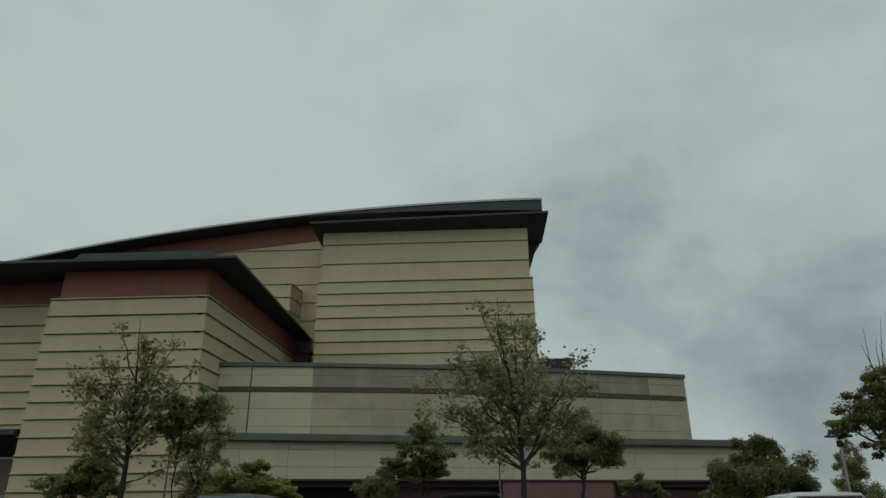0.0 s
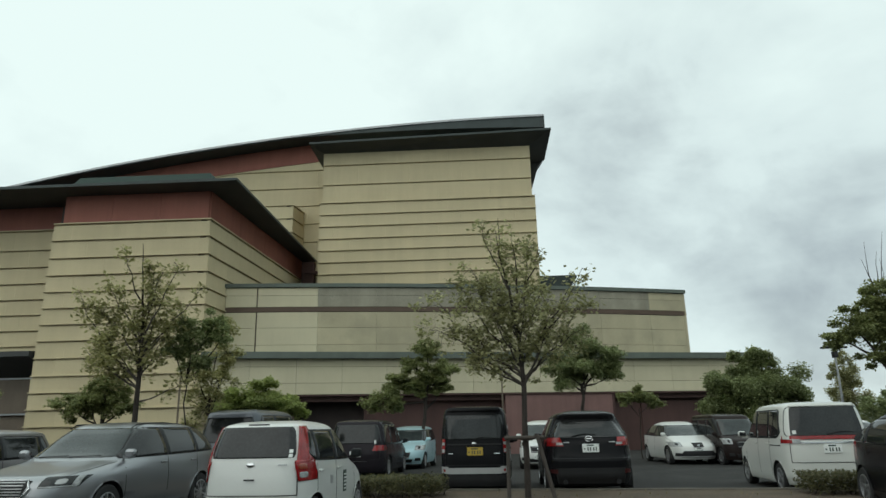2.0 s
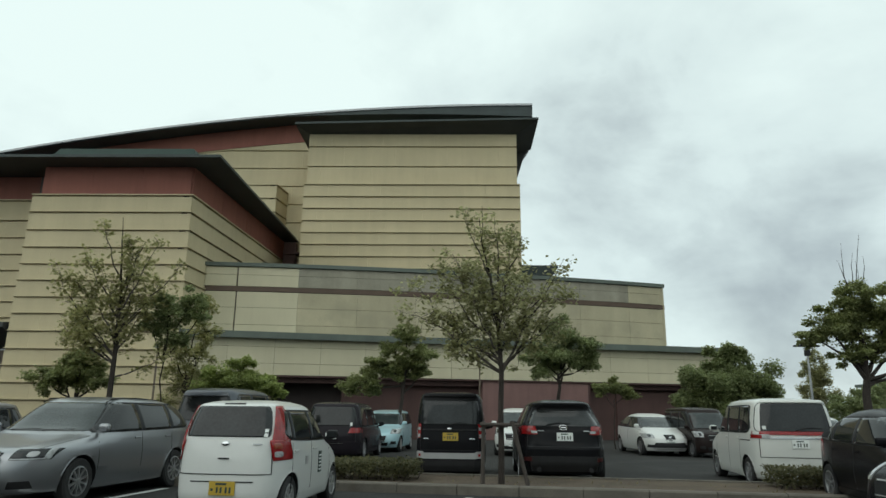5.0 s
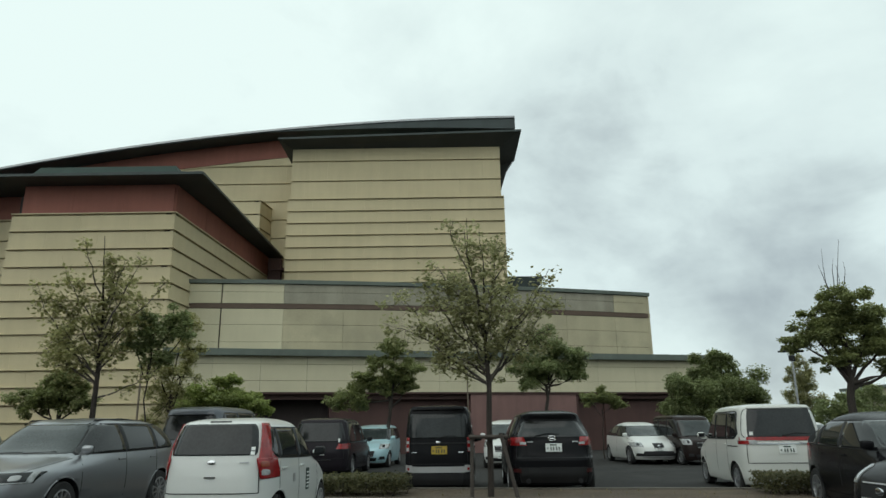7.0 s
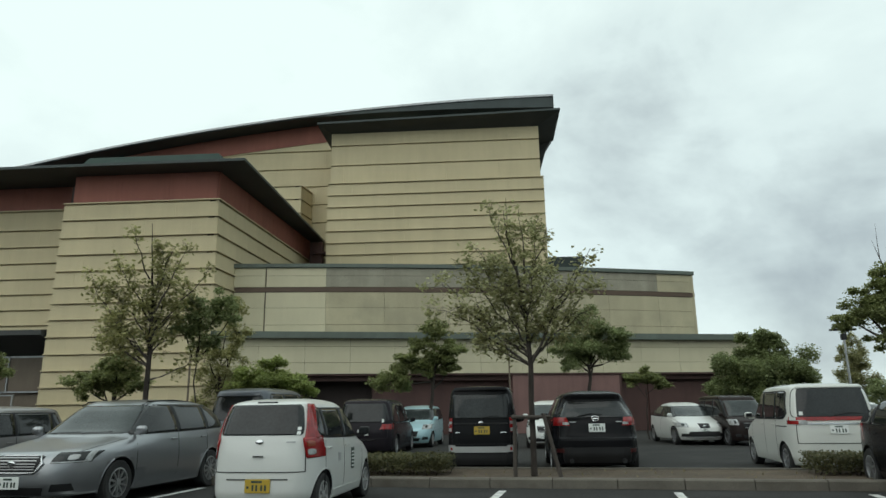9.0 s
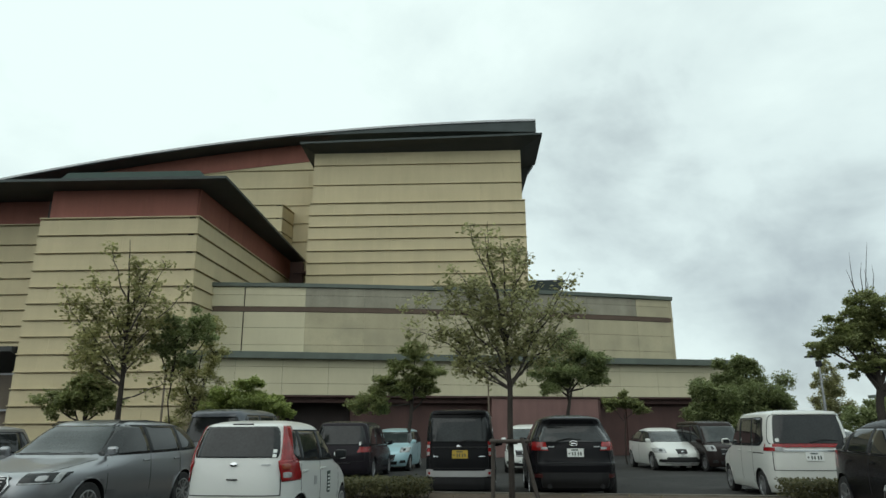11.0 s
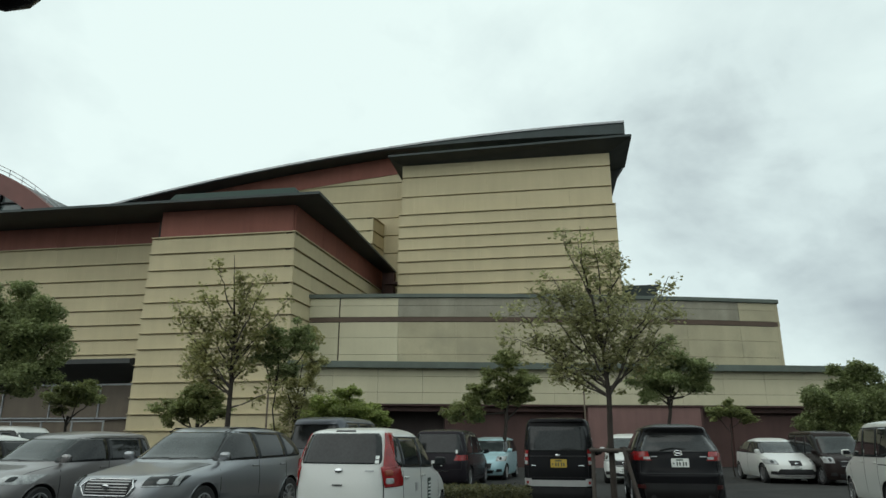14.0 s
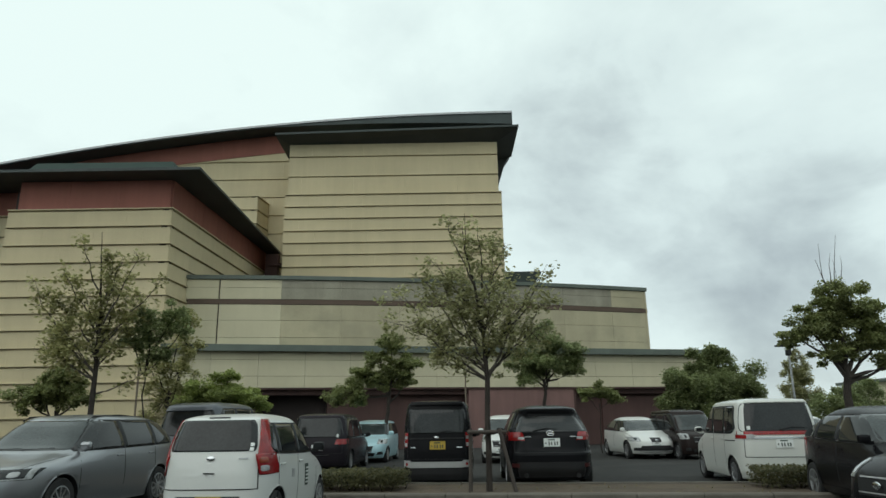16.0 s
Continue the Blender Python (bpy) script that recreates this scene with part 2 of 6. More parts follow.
def course_wall(name, label, p0, p1, zs, joints, mat, lip=0.09, batter=0.0, corner=False):
    """Courses of lipped panels from p0 to p1 (seen from outside, left to right); zs from the top down."""
    a, b = Vector((*p0, 0)), Vector((*p1, 0))
    length, ang = (b - a).length, math.atan2(b.y - a.y, b.x - a.x)
    wall = part(name, boxbm(0, length, 0.15, 0.5, min(zs), max(zs)), DARKVOID, hall, label)
    wall.matrix_local = Matrix.Translation(a) @ Matrix.Rotation(ang, 4, "Z")
    cache = {}
    for k, (z1, z0) in enumerate(zip(zs, zs[1:])):
        g = batter * k
        cuts = [0.0] + [c for c in (j + (0.0, 0.9, -0.7, 0.4)[k % 4] for j in joints) if 0.4 < c < length - 0.4] + [length]
        for c0, c1 in zip(cuts, cuts[1:]):
            x0 = c0 - (g if c0 == 0 else -0.003)
            x1 = c1 + (g if c1 == length else -0.003)
            key = (round(x1 - x0, 3), round(z1 - z0, 3))
            if key not in cache:
                cache[key] = course_mesh("panel", x1 - x0, z1 - z0 - 0.004, mat, lip)
            o = new("panel", cache[key])
            o.parent = wall
            o.location = (x0, -g, z0)
        if corner:              # the lips meet round the outer corner
            bm = boxbm(length - 0.12, length + g - 0.02, 0.035 - g, 0.14, z0, z1 - 0.06)
            box(bm, length + g - 0.004, length + g + lip + 0.02, -g - lip, 0.06 - g, z1 - 0.059, z1 - 0.004)
            part("corner_lip", bm, mat, wall)
    return wall


BZ = [11.99, 11.10, 10.16, 9.26, 8.40, 7.57, 6.74, 5.92, 5.06, 4.2, 3.4, 2.6, 1.8, 1.0, 0.0]
course_wall("left_wing_front_wall", "cream wall of lipped horizontal panels", (-21.85, 32.7), (-13.62, 32.7), BZ, [1.0, 3.55, 6.0], CREAM, batter=0.012, corner=True)
course_wall("left_wing_side_wall", "cream wall of lipped horizontal panels", (-13.6, 32.72), (-12.85, 48.3), BZ, [3.1, 7.0, 11.0], CREAM, batter=0.012)
AZ = [12.19] + BZ[1:9]
course_wall("far_wing_wall", "cream wall of lipped horizontal panels", (-52, 34.3), (-21.9, 34.3), AZ, [2, 6.2, 10.4, 14.6, 18.8, 23, 27], CREAM)
course_wall("stage_tower_upper_wall", "cream wall of tall lipped panels", (-10.64, 44.6), (3.9, 44.6), [20.55, 19.52, 18.05, 16.66], [1.6, 5.2, 8.8, 12.4], CREAM, lip=0.07)
course_wall("stage_tower_lower_wall", "cream wall of lipped horizontal panels", (-10.78, 44.42), (4.08, 44.42), [16.65, 15.79, 14.94, 14.07, 13.23, 12.4, 11.57, 10.74, 9.9, 9.06, 8.2], [1.7, 5.3, 8.9, 12.5], CREAM, batter=0.004)
course_wall("recess_wall", "cream wall of tall lipped panels", (-24, 48.5), (-10.4, 48.5), [20.77, 19.35, 17.92, 16.49, 15.07, 13.6, 12.2, 10.8], [6, 12, 18], CREAM, lip=0.06)
course_wall("stair_box_front_wall", "cream box with lipped panels", (-16.6, 46.5), (-13.25, 46.5), [17.32, 16.33, 15.3, 14.3], [], CREAM, lip=0.07)
course_wall("stair_box_side_wall", "cream box with lipped panels", (-13.25, 46.5), (-12.95, 48.5), [17.32, 16.33, 15.3, 14.3], [], CREAM, lip=0.07)
part("stair_box_roof", boxbm(-16.6, -13.3, 46.6, 48.6, 17.1, 17.3), ROOF, hall)
# solid cores behind the facings
part("left_wing_core", boxbm(-21.7, -13.9, 33.0, 48.2, 0, 13.0), DARKVOID, hall)
part("far_wing_core", boxbm(-52, -21.7, 34.85, 48.2, 0, 13.2), DARKVOID, hall)
part("stage_tower_core", boxbm(-10.55, 3.8, 45.05, 61, 0, 20.9), CREAM, hall)
part("hall_core", boxbm(-33, -10.6, 49.05, 61, 0, 18.6), DARKVOID, hall)


def strip_wall(name, label, x0, x1, y0, y1, z0, z1, mat, n, axis="x"):
    """A plain band of n panels along a straight line."""
    a, b = Vector((x0, y0, 0)), Vector((x1, y1, 0))
    length, ang = (b - a).length, math.atan2(b.y - a.y, b.x - a.x)
    wall = part(name, boxbm(0, length, 0.02, 0.3, z0, z1), mat, hall, label)
    wall.matrix_local = Matrix.Translation(a) @ Matrix.Rotation(ang, 4, "Z")
    w = length / n
    me = mesh_of("panel", boxbm(0.008, w - 0.008, -0.06, 0.015, z0 + 0.004, z1 - 0.004), mat)
    for i in range(n):
        o = new("panel", me)
        o.parent = wall
        o.location = (i * w, 0, 0)
    return wall


strip_wall("left_wing_frieze", "red frieze under the eaves", -21.45, -13.75, 32.85, 32.85, 11.99, 13.52, RED, 3)
strip_wall("left_wing_side_frieze", "red frieze under the eaves", -13.72, -12.97, 32.86, 48.3, 11.99, 13.52, RED, 4)
strip_wall("far_wing_frieze", "red frieze under the eaves", -52, -21.5, 34.4, 34.4, 12.19, 13.55, RED, 8)


def main_roof_z(x):
    return 23.72 - 0.00245 * (5.3 - x) ** 2


def curved_band(y0, y1, xs, top, bottom):
    bm = bmesh.new()
    rows = []
    for x in xs:
        rows.append([bm.verts.new((x, y, z)) for y, z in ((y0, bottom(x)), (y0, top(x)), (y1, top(x)), (y1, bottom(x)))])
    for a, c in zip(rows, rows[1:]):
        for k in range(4):
            j = (k + 1) % 4
            bm.faces.new((a[k], c[k], c[j], a[j]))
    bm.faces.new(rows[0])
    bm.faces.new(list(reversed(rows[-1])))
    return bm


XS = [-37 + i * (42.3 / 30) for i in range(31)]
thick = lambda x: 0.16 + 0.8 * max(0.0, min(1.0, (x + 13) / 18))
part("main_roof", curved_band(46.8, 63, XS, lambda x: main_roof_z(x), lambda x: main_roof_z(x) - thick(x)), ROOF, hall, "long gently arched dark metal roof")
part("main_roof_edge", curved_band(46.72, 46.8, XS, lambda x: main_roof_z(x) + 0.05, lambda x: main_roof_z(x) - 0.10), STEEL, hall, "thin pale metal edge")
part("main_frieze", curved_band(48.36, 48.7, XS[2:20], lambda x: main_roof_z(x) - 0.18, lambda x: main_roof_z(x) - 1.62), RED, hall, "red frieze under the arched roof")


part("recess_wall_head", curved_band(48.42, 48.75, XS[9:20], lambda x: main_roof_z(x) - 1.5, lambda x: min(20.74, main_roof_z(x) - 1.7)), CREAM, hall, "cream wall head under the frieze")


def flared_roof(name, x0, x1, y0, y1, ox0, ox1, oy, z_edge0, z_edge1, drop, rise, inset, mat_top):
    """An eaves slab whose soffit slopes down to the walls. x0..y1: the walls, o: the overhangs."""
    bm = bmesh.new()
    o = [(x0 - ox0, y0 - oy), (x1 + ox1, y0 - oy), (x1 + ox1, y1), (x0 - ox0, y1)]
    i = [(x0, y0), (x1, y0), (x1, y1), (x0, y1)]
    t = [(x0 - ox0 + inset, y0 - oy + inset), (x1 + ox1 - inset, y0 - oy + inset), (x1 + ox1 - inset, y1), (x0 - ox0 + inset, y1)]
    ze = (z_edge0, z_edge1, z_edge1 - 0.1, z_edge0 - 0.1)
    inn = [bm.verts.new((*p, min(ze) - drop)) for p in i]
    low = [bm.verts.new((*p, z)) for p, z in zip(o, ze)]
    fas = [bm.verts.new((*p, z + 0.14)) for p, z in zip(o, ze)]
    top = [bm.verts.new((*p, z + 0.14 + rise)) for p, z in zip(t, ze)]
    for k in range(4):
        j = (k + 1) % 4
        bm.faces.new((inn[k], low[k], low[j], inn[j])).material_index = 1
        bm.faces.new((low[k], fas[k], fas[j], low[j]))
        bm.faces.new((fas[k], top[k], top[j], fas[j]))
    bm.faces.new(inn).material_index = 1
    bm.faces.new(top)
    return part(name, bm, mat_top, hall, "dark metal roof with deep flared eaves", mats=(SOFFIT,))


flared_roof("wing_roof", -54, -13.5, 33.0, 48.4, 1, 1.6, 1.5, 13.55, 13.55, -0.03, 0.05, 0.3, ROOF)
flared_roof("wing_upper_roof", -21.2, -13.9, 33.1, 48.0, 0.35, 0.35, 0.3, 13.7, 13.7, 0.1, 0.85, 0.45, ROOF_GREEN)
flared_roof("stage_tower_roof", -10.64, 3.9, 44.55, 48.6, 0.75, 1.42, 1.25, 20.6, 20.95, 0.12, 0.1, 0.5, ROOF)
# a hanging bracket at the tower's outer eaves and the low roof behind
bm = bmesh.new()
prism(bm, [(3.95, 17.6), (3.95, 20.6), (5.2, 20.9), (4.75, 20.2)], 48.3, 49.2, "y")
part("eaves_bracket", bm, SOFFIT, hall)
bm = bmesh.new()
prism(bm, [(2.0, 12.6), (7.7, 12.6), (8.5, 13.75), (8.5, 13.95), (2.0, 13.95)], 58, 66, "y")
part("rear_roof", bm, ROOF, hall, "low dark roof behind the tower")
part("rear_block", boxbm(2.0, 7.5, 58.5, 66, 0, 12.7), STAINED, hall)
# duct on the wing roof beside the tower
bm = boxbm(-12.6, -11.7, 46.9, 47.5, 9.2, 13.1, bevel=0.03)
box(bm, -12.4, -10.9, 46.7, 47.6, 12.2, 12.35)
part("roof_duct", bm, MAROON, hall)


# second tier: a gently curved wall
def l2_y(x):
    s = x + 13.5
    return 35.0 + 0.09 * s + 0.005 * s * s


def arc_piece(x0, x1, z0, z1, proud, depth=0.25, n=3):
    bm = bmesh.new()
    rows = []
    for i in range(n + 1):
        x = x0 + (x1 - x0) * i / n
        y = l2_y(x)
        rows.append([bm.verts.new(p) for p in ((x, y - proud, z0), (x, y - proud, z1), (x, y + depth, z1), (x, y + depth, z0))])
    for a, c in zip(rows, rows[1:]):
        for k in range(4):
            j = (k + 1) % 4
            bm.faces.new((a[k], c[k], c[j], a[j]))
    bm.faces.new(rows[0])
    bm.faces.new(list(reversed(rows[-1])))
    return bm


tier = part("second_tier_wall", arc_piece(-13.3, 12.1, 0, 8.75, -0.06, 0.6, 24), DARKVOID, hall, "gently curved weathered wall with a brown band")
L2CUTS = [-13.45, -11.77, -8.6, -5.5, -2.4, 0.7, 3.8, 6.9, 9.9, 12.19]
for i, (c0, c1) in enumerate(zip(L2CUTS, L2CUTS[1:])):
    rows_z = [(4.6, 5.72), (5.72, 6.62), (6.62, 7.46), (7.74, 8.36), (8.36, 8.78)]
    for k, (z0, z1) in enumerate(rows_z):
        m = CREAM_PALE if i < 2 else (CONCRETE_GREY if k >= 3 and i < 8 else STAINED)
        o = part("panel", arc_piece(c0 + (0.035 if i == 1 else 0.006), c1 - (0.035 if i == 0 else 0.006), z0 + 0.008, z1 - 0.008, 0.0), m, tier)
part("brown_band", arc_piece(-13.4, 12.2, 7.48, 7.72, 0.03, 0.2, 20), BROWN, tier, "narrow brown band")
part("coping", arc_piece(-13.5, 12.25, 8.8, 9.0, 0.12, 0.7, 20), COPING, tier, "green-grey metal coping")
part("return_wall", boxbm(11.9, 12.17, 40.55, 58, 0, 8.78), STAINED, tier)
part("tier_roof", boxbm(-13.2, 11.9, 41.3, 57, 8.3, 8.5), COPING, hall)

# first tier: a straight projecting wall with a deep ledge
L1A, L1B = Vector((-13.5, 33 + 0.2528 * (-13.5 + 12.06), 0)), Vector((14.85, 33 + 0.2528 * (14.85 + 12.06), 0))
L1LEN, L1ANG = (L1B - L1A).length, math.atan2((L1B - L1A).y, (L1B - L1A).x)
L1M = Matrix.Translation(L1A) @ Matrix.Rotation(L1ANG, 4, "Z")
low = part("first_tier_wall", boxbm(0, L1LEN, 0.05, 0.4, 3.06, 4.85), DARKVOID, hall, "pale cream fascia wall over a maroon ground floor")
low.matrix_local = L1M
n = 13
w = L1LEN / n
for z0, z1 in ((3.06, 3.62), (3.62, 4.42), (4.42, 4.83)):
    me = mesh_of("panel", boxbm(0.006, w - 0.006, -0.02, 0.06, z0 + 0.008, z1 - 0.008), CREAM_PALE)
    for i in range(n):
        o = new("panel", me)
        o.parent = low
        o.location = (i * w, 0, 0)


def l1_part(name, x0, x1, y0, y1, z0, z1, mat, label="", bevel=0.0):
    """x along the world's x as seen on the wall's line."""
    k = 1 / math.cos(L1ANG)
    o = part(name, boxbm((x0 + 13.5) * k, (x1 + 13.5) * k, y0, y1, z0, z1, bevel=bevel), mat, low, label)
    return o


l1_part("ledge", -13.5, 15.0, -0.35, 3.5, 4.85, 5.0, COPING, "green-grey ledge")
l1_part("ledge_edge", -13.5, 15.02, -0.42, -0.36, 4.80, 5.12, COPING)
l1_part("tier_deck", -13.4, 14.8, 0.3, 6.0, 4.5, 4.84, COPING)
l1_part("soffit", -13.5, 14.85, 0.0, 2.6, 2.98, 3.05, MAROON)
l1_part("lintel", -13.5, 14.85, 0.35, 0.6, 2.72, 2.97, MAROON)
l1_part("void_back", -9.3, -5.6, 3.2, 3.4, 0, 2.98, DARKVOID, "dark open bay")
l1_part("void_side", -9.4, -9.2, 0.7, 3.3, 0, 2.98, MAROON)
l1_part("void_side", -5.8, -5.6, 0.7, 3.3, 0, 2.98, MAROON)
l1_part("left_base", -13.5, -9.3, 0.8, 1.1, 0, 2.98, MAROON)
l1_part("back_wall", -5.7, 1.2, 0.8, 1.1, 0, 2.98, MAROON)
l1_part("pink_bay", 1.25, 7.0, 0.08, 1.2, 0, 2.95, PINK, "dusty pink projecting bay")
l1_part("pink_bay_edge", 7.0, 7.14, 0.12, 1.2, 0, 2.95, MAROON)
l1_part("back_wall", 7.1, 14.8, 0.8, 1.1, 0, 2.98, MAROON)
l1_part("shutter", 8.9, 12.6, 0.72, 0.79, 0.05, 2.6, MAROON, "maroon roller shutter")
l1_part("return_wall", 14.55, 14.84, 0.42, 14, 0, 4.8, CREAM_PALE)
# canopy, windows and rails below the far wing
can = bmesh.new()
prism(can, [(32.4, 5.15), (32.4, 5.4), (34.2, 5.6), (34.45, 5.6), (34.45, 4.3)], -50, -22.1, "x")
part("canopy", can, SOFFIT, hall, "dark canopy over a glazed ground floor")
part("ground_floor_wall", boxbm(-52, -21.9, 34.6, 34.9, 0, 5.0), BROWNPANEL, hall)
for i in range(9):
    x = -49 + i * 3.0
    wdw = part("window", boxbm(x, x + 2.85, 34.5, 34.58, 2.5, 4.2), BROWNPANEL, hall, "wide grey-brown shuttered window")
    part("window_frame", boxbm(x - 0.06, x, 34.42, 34.6, 2.4, 4.25), STEEL, wdw)
    part("window_frame", boxbm(x, x + 2.85, 34.44, 34.6, 4.2, 4.28), STEEL, wdw)
    part("window_sill", boxbm(x - 0.05, x + 2.9, 34.35, 34.6, 2.4, 2.48), STEEL, wdw)


def build_fence():
    f = thing("rail_fence", "low grey steel rail fence in front of the wing", "fence")
    for i in range(15):
        part("post", boxbm(-46 + i * 1.7, -45.93 + i * 1.7, 31.0, 31.07, 0, 2.2), STEEL, f)
    for z in (0.6, 1.35, 2.15):
        part("rail", boxbm(-46, -22.1, 31.02, 31.06, z, z + 0.06), STEEL, f)


build_fence()


# the arched glazed hall beyond
def build_arch():
    a = thing("arched_hall", "far red-ribbed arched hall with a glazed gable", "building", kind="structure")
    curve = lambda x: 36.5 - 0.021 * (x + 80) ** 2
    xs = [-104 + i * 2 for i in range(25)]
    part("arch_rib", curved_band(70, 71.2, xs, curve, lambda x: curve(x) - 2.6), MAROON_LIGHT, a, "dark red arched rib")
    part("arch_roof", curved_band(71.2, 100, xs, lambda x: curve(x) - 0.1, lambda x: curve(x) - 0.5), ROOF, a)
    part("gable_glass", curved_band(71.3, 71.5, xs, lambda x: curve(x) - 0.6, lambda x: 0.0), HALLGLASS, a, "grey-blue glazing")
    for i in range(13):
        x = -100 + i * 3.4
        part("mullion", boxbm(x, x + 0.18, 70.9, 71.25, 5, curve(x) - 2.0), BLACKPL, a)
    for i in range(8):
        z = 20 + i * 1.7
        half = math.sqrt(max(0.1, (37.2 - 1.5 - z) / 0.021)) - 0.6
        part("transom", boxbm(-80 - half, -80 + half, 70.95, 71.24, z, z + 0.15), BLACKPL, a)
    r = bmesh.new()
    for k in (0.5, 1.0):
        tube(r, [(x, 70.4, curve(x) + k) for x in xs[3:23]], [0.05] * 20, 4)
    for x in xs[3:23]:
        tube(r, [(x, 70.4, curve(x) - 0.2), (x, 70.4, curve(x) + 1.0)], [0.05, 0.05], 4)
    part("roof_rail", r, STEEL, a, "thin steel roof rail")
    part("ridge_block", boxbm(-82, -75.4, 69.9, 72, 35.0, 38.2), MAROON_LIGHT, a)


build_arch()


# ---- cars ----
def paint(name, base, metal=0.0, rough=0.4):
    dark = max(base) < 0.05
    return material(name, base, 0.25 if dark else rough, 0.03, 0.8, 90, 0.0, metal=metal, coat=0.03 if dark else 0.6, spec=0.10 if dark else 0.5)


P_WHITE = paint("white_car_paint", (0.62, 0.63, 0.605))
P_PEARL = paint("pearl_white_car_paint", (0.59, 0.60, 0.565))
P_SILVER = paint("silver_car_paint", (0.295, 0.305, 0.32), 0.75, 0.32)
P_GREY = paint("warm_grey_car_paint", (0.24, 0.23, 0.23), 0.6, 0.35)
P_SLATE = paint("slate_car_paint", (0.075, 0.085, 0.10), 0.3, 0.4)
P_BLACK = paint("black_car_paint", (0.009, 0.009, 0.0105), 0.0, 0.3)
P_NAVY = paint("dark_plum_car_paint", (0.020, 0.017, 0.021), 0.05, 0.35)
P_BROWN = paint("dark_brown_car_paint", (0.022, 0.016, 0.015), 0.1, 0.35)
P_BLUE = paint("pale_blue_car_paint", (0.36, 0.55, 0.60), 0.1, 0.4)
GLASS = material("tinted_car_glass", (0.018, 0.020, 0.021), 0.05, 0.35, 1.6, 30, 0.0, spec=0.4)
GLASS_CLEAR = material("clear_windscreen_glass", (0.035, 0.042, 0.042), 0.05, 0.3, 2.5, 30, 0.0, spec=0.5)
TAIL = material("red_lamp_lens", (0.26, 0.010, 0.011), 0.2, 0.25, 9, 60, 0.0, coat=0.4)
TAIL_DARK = material("dull_red_reflector", (0.045, 0.004, 0.004), 0.35, 0.15, 6, 60, 0.0)
CLEAR = material("clear_lamp_lens", (0.34, 0.35, 0.35), 0.12, 0.35, 9, 80, 0.0, coat=0.8)
AMBER = material("amber_lamp_lens", (0.28, 0.05, 0.02), 0.2, 0.1, 6, 60, 0.0, coat=0.6)
CHROME = material("chrome", (0.62, 0.63, 0.64), 0.12, 0.04, 4, 60, 0.0, metal=1.0)
RUBBER = material("tyre_rubber", (0.022, 0.022, 0.022), 0.85, 0.15, 3, 90, 0.3)
ALLOY = material("alloy_rim", (0.42, 0.43, 0.44), 0.35, 0.08, 4, 60, 0.0, metal=0.8)
PL_WHITE = material("white_number_plate", (0.70, 0.72, 0.70), 0.5, 0.04, 4, 60, 0.0)
PL_YELLOW = material("yellow_number_plate", (0.46, 0.31, 0.03), 0.5, 0.04, 4, 60, 0.0)
PL_INK = material("plate_ink", (0.03, 0.05, 0.04), 0.6, 0.05, 4, 60, 0.0)
SILVERPL = material("silver_plastic", (0.42, 0.42, 0.42), 0.4, 0.05, 4, 60, 0.0, metal=0.4)


def lerp_list(tab, z):
    if z <= tab[0][0]:
        return tab[0][1]
    for (a, fa), (b, fb) in zip(tab, tab[1:]):
        if z <= b:
            return fa + (fb - fa) * (z - a) / (b - a)
    return tab[-1][1]


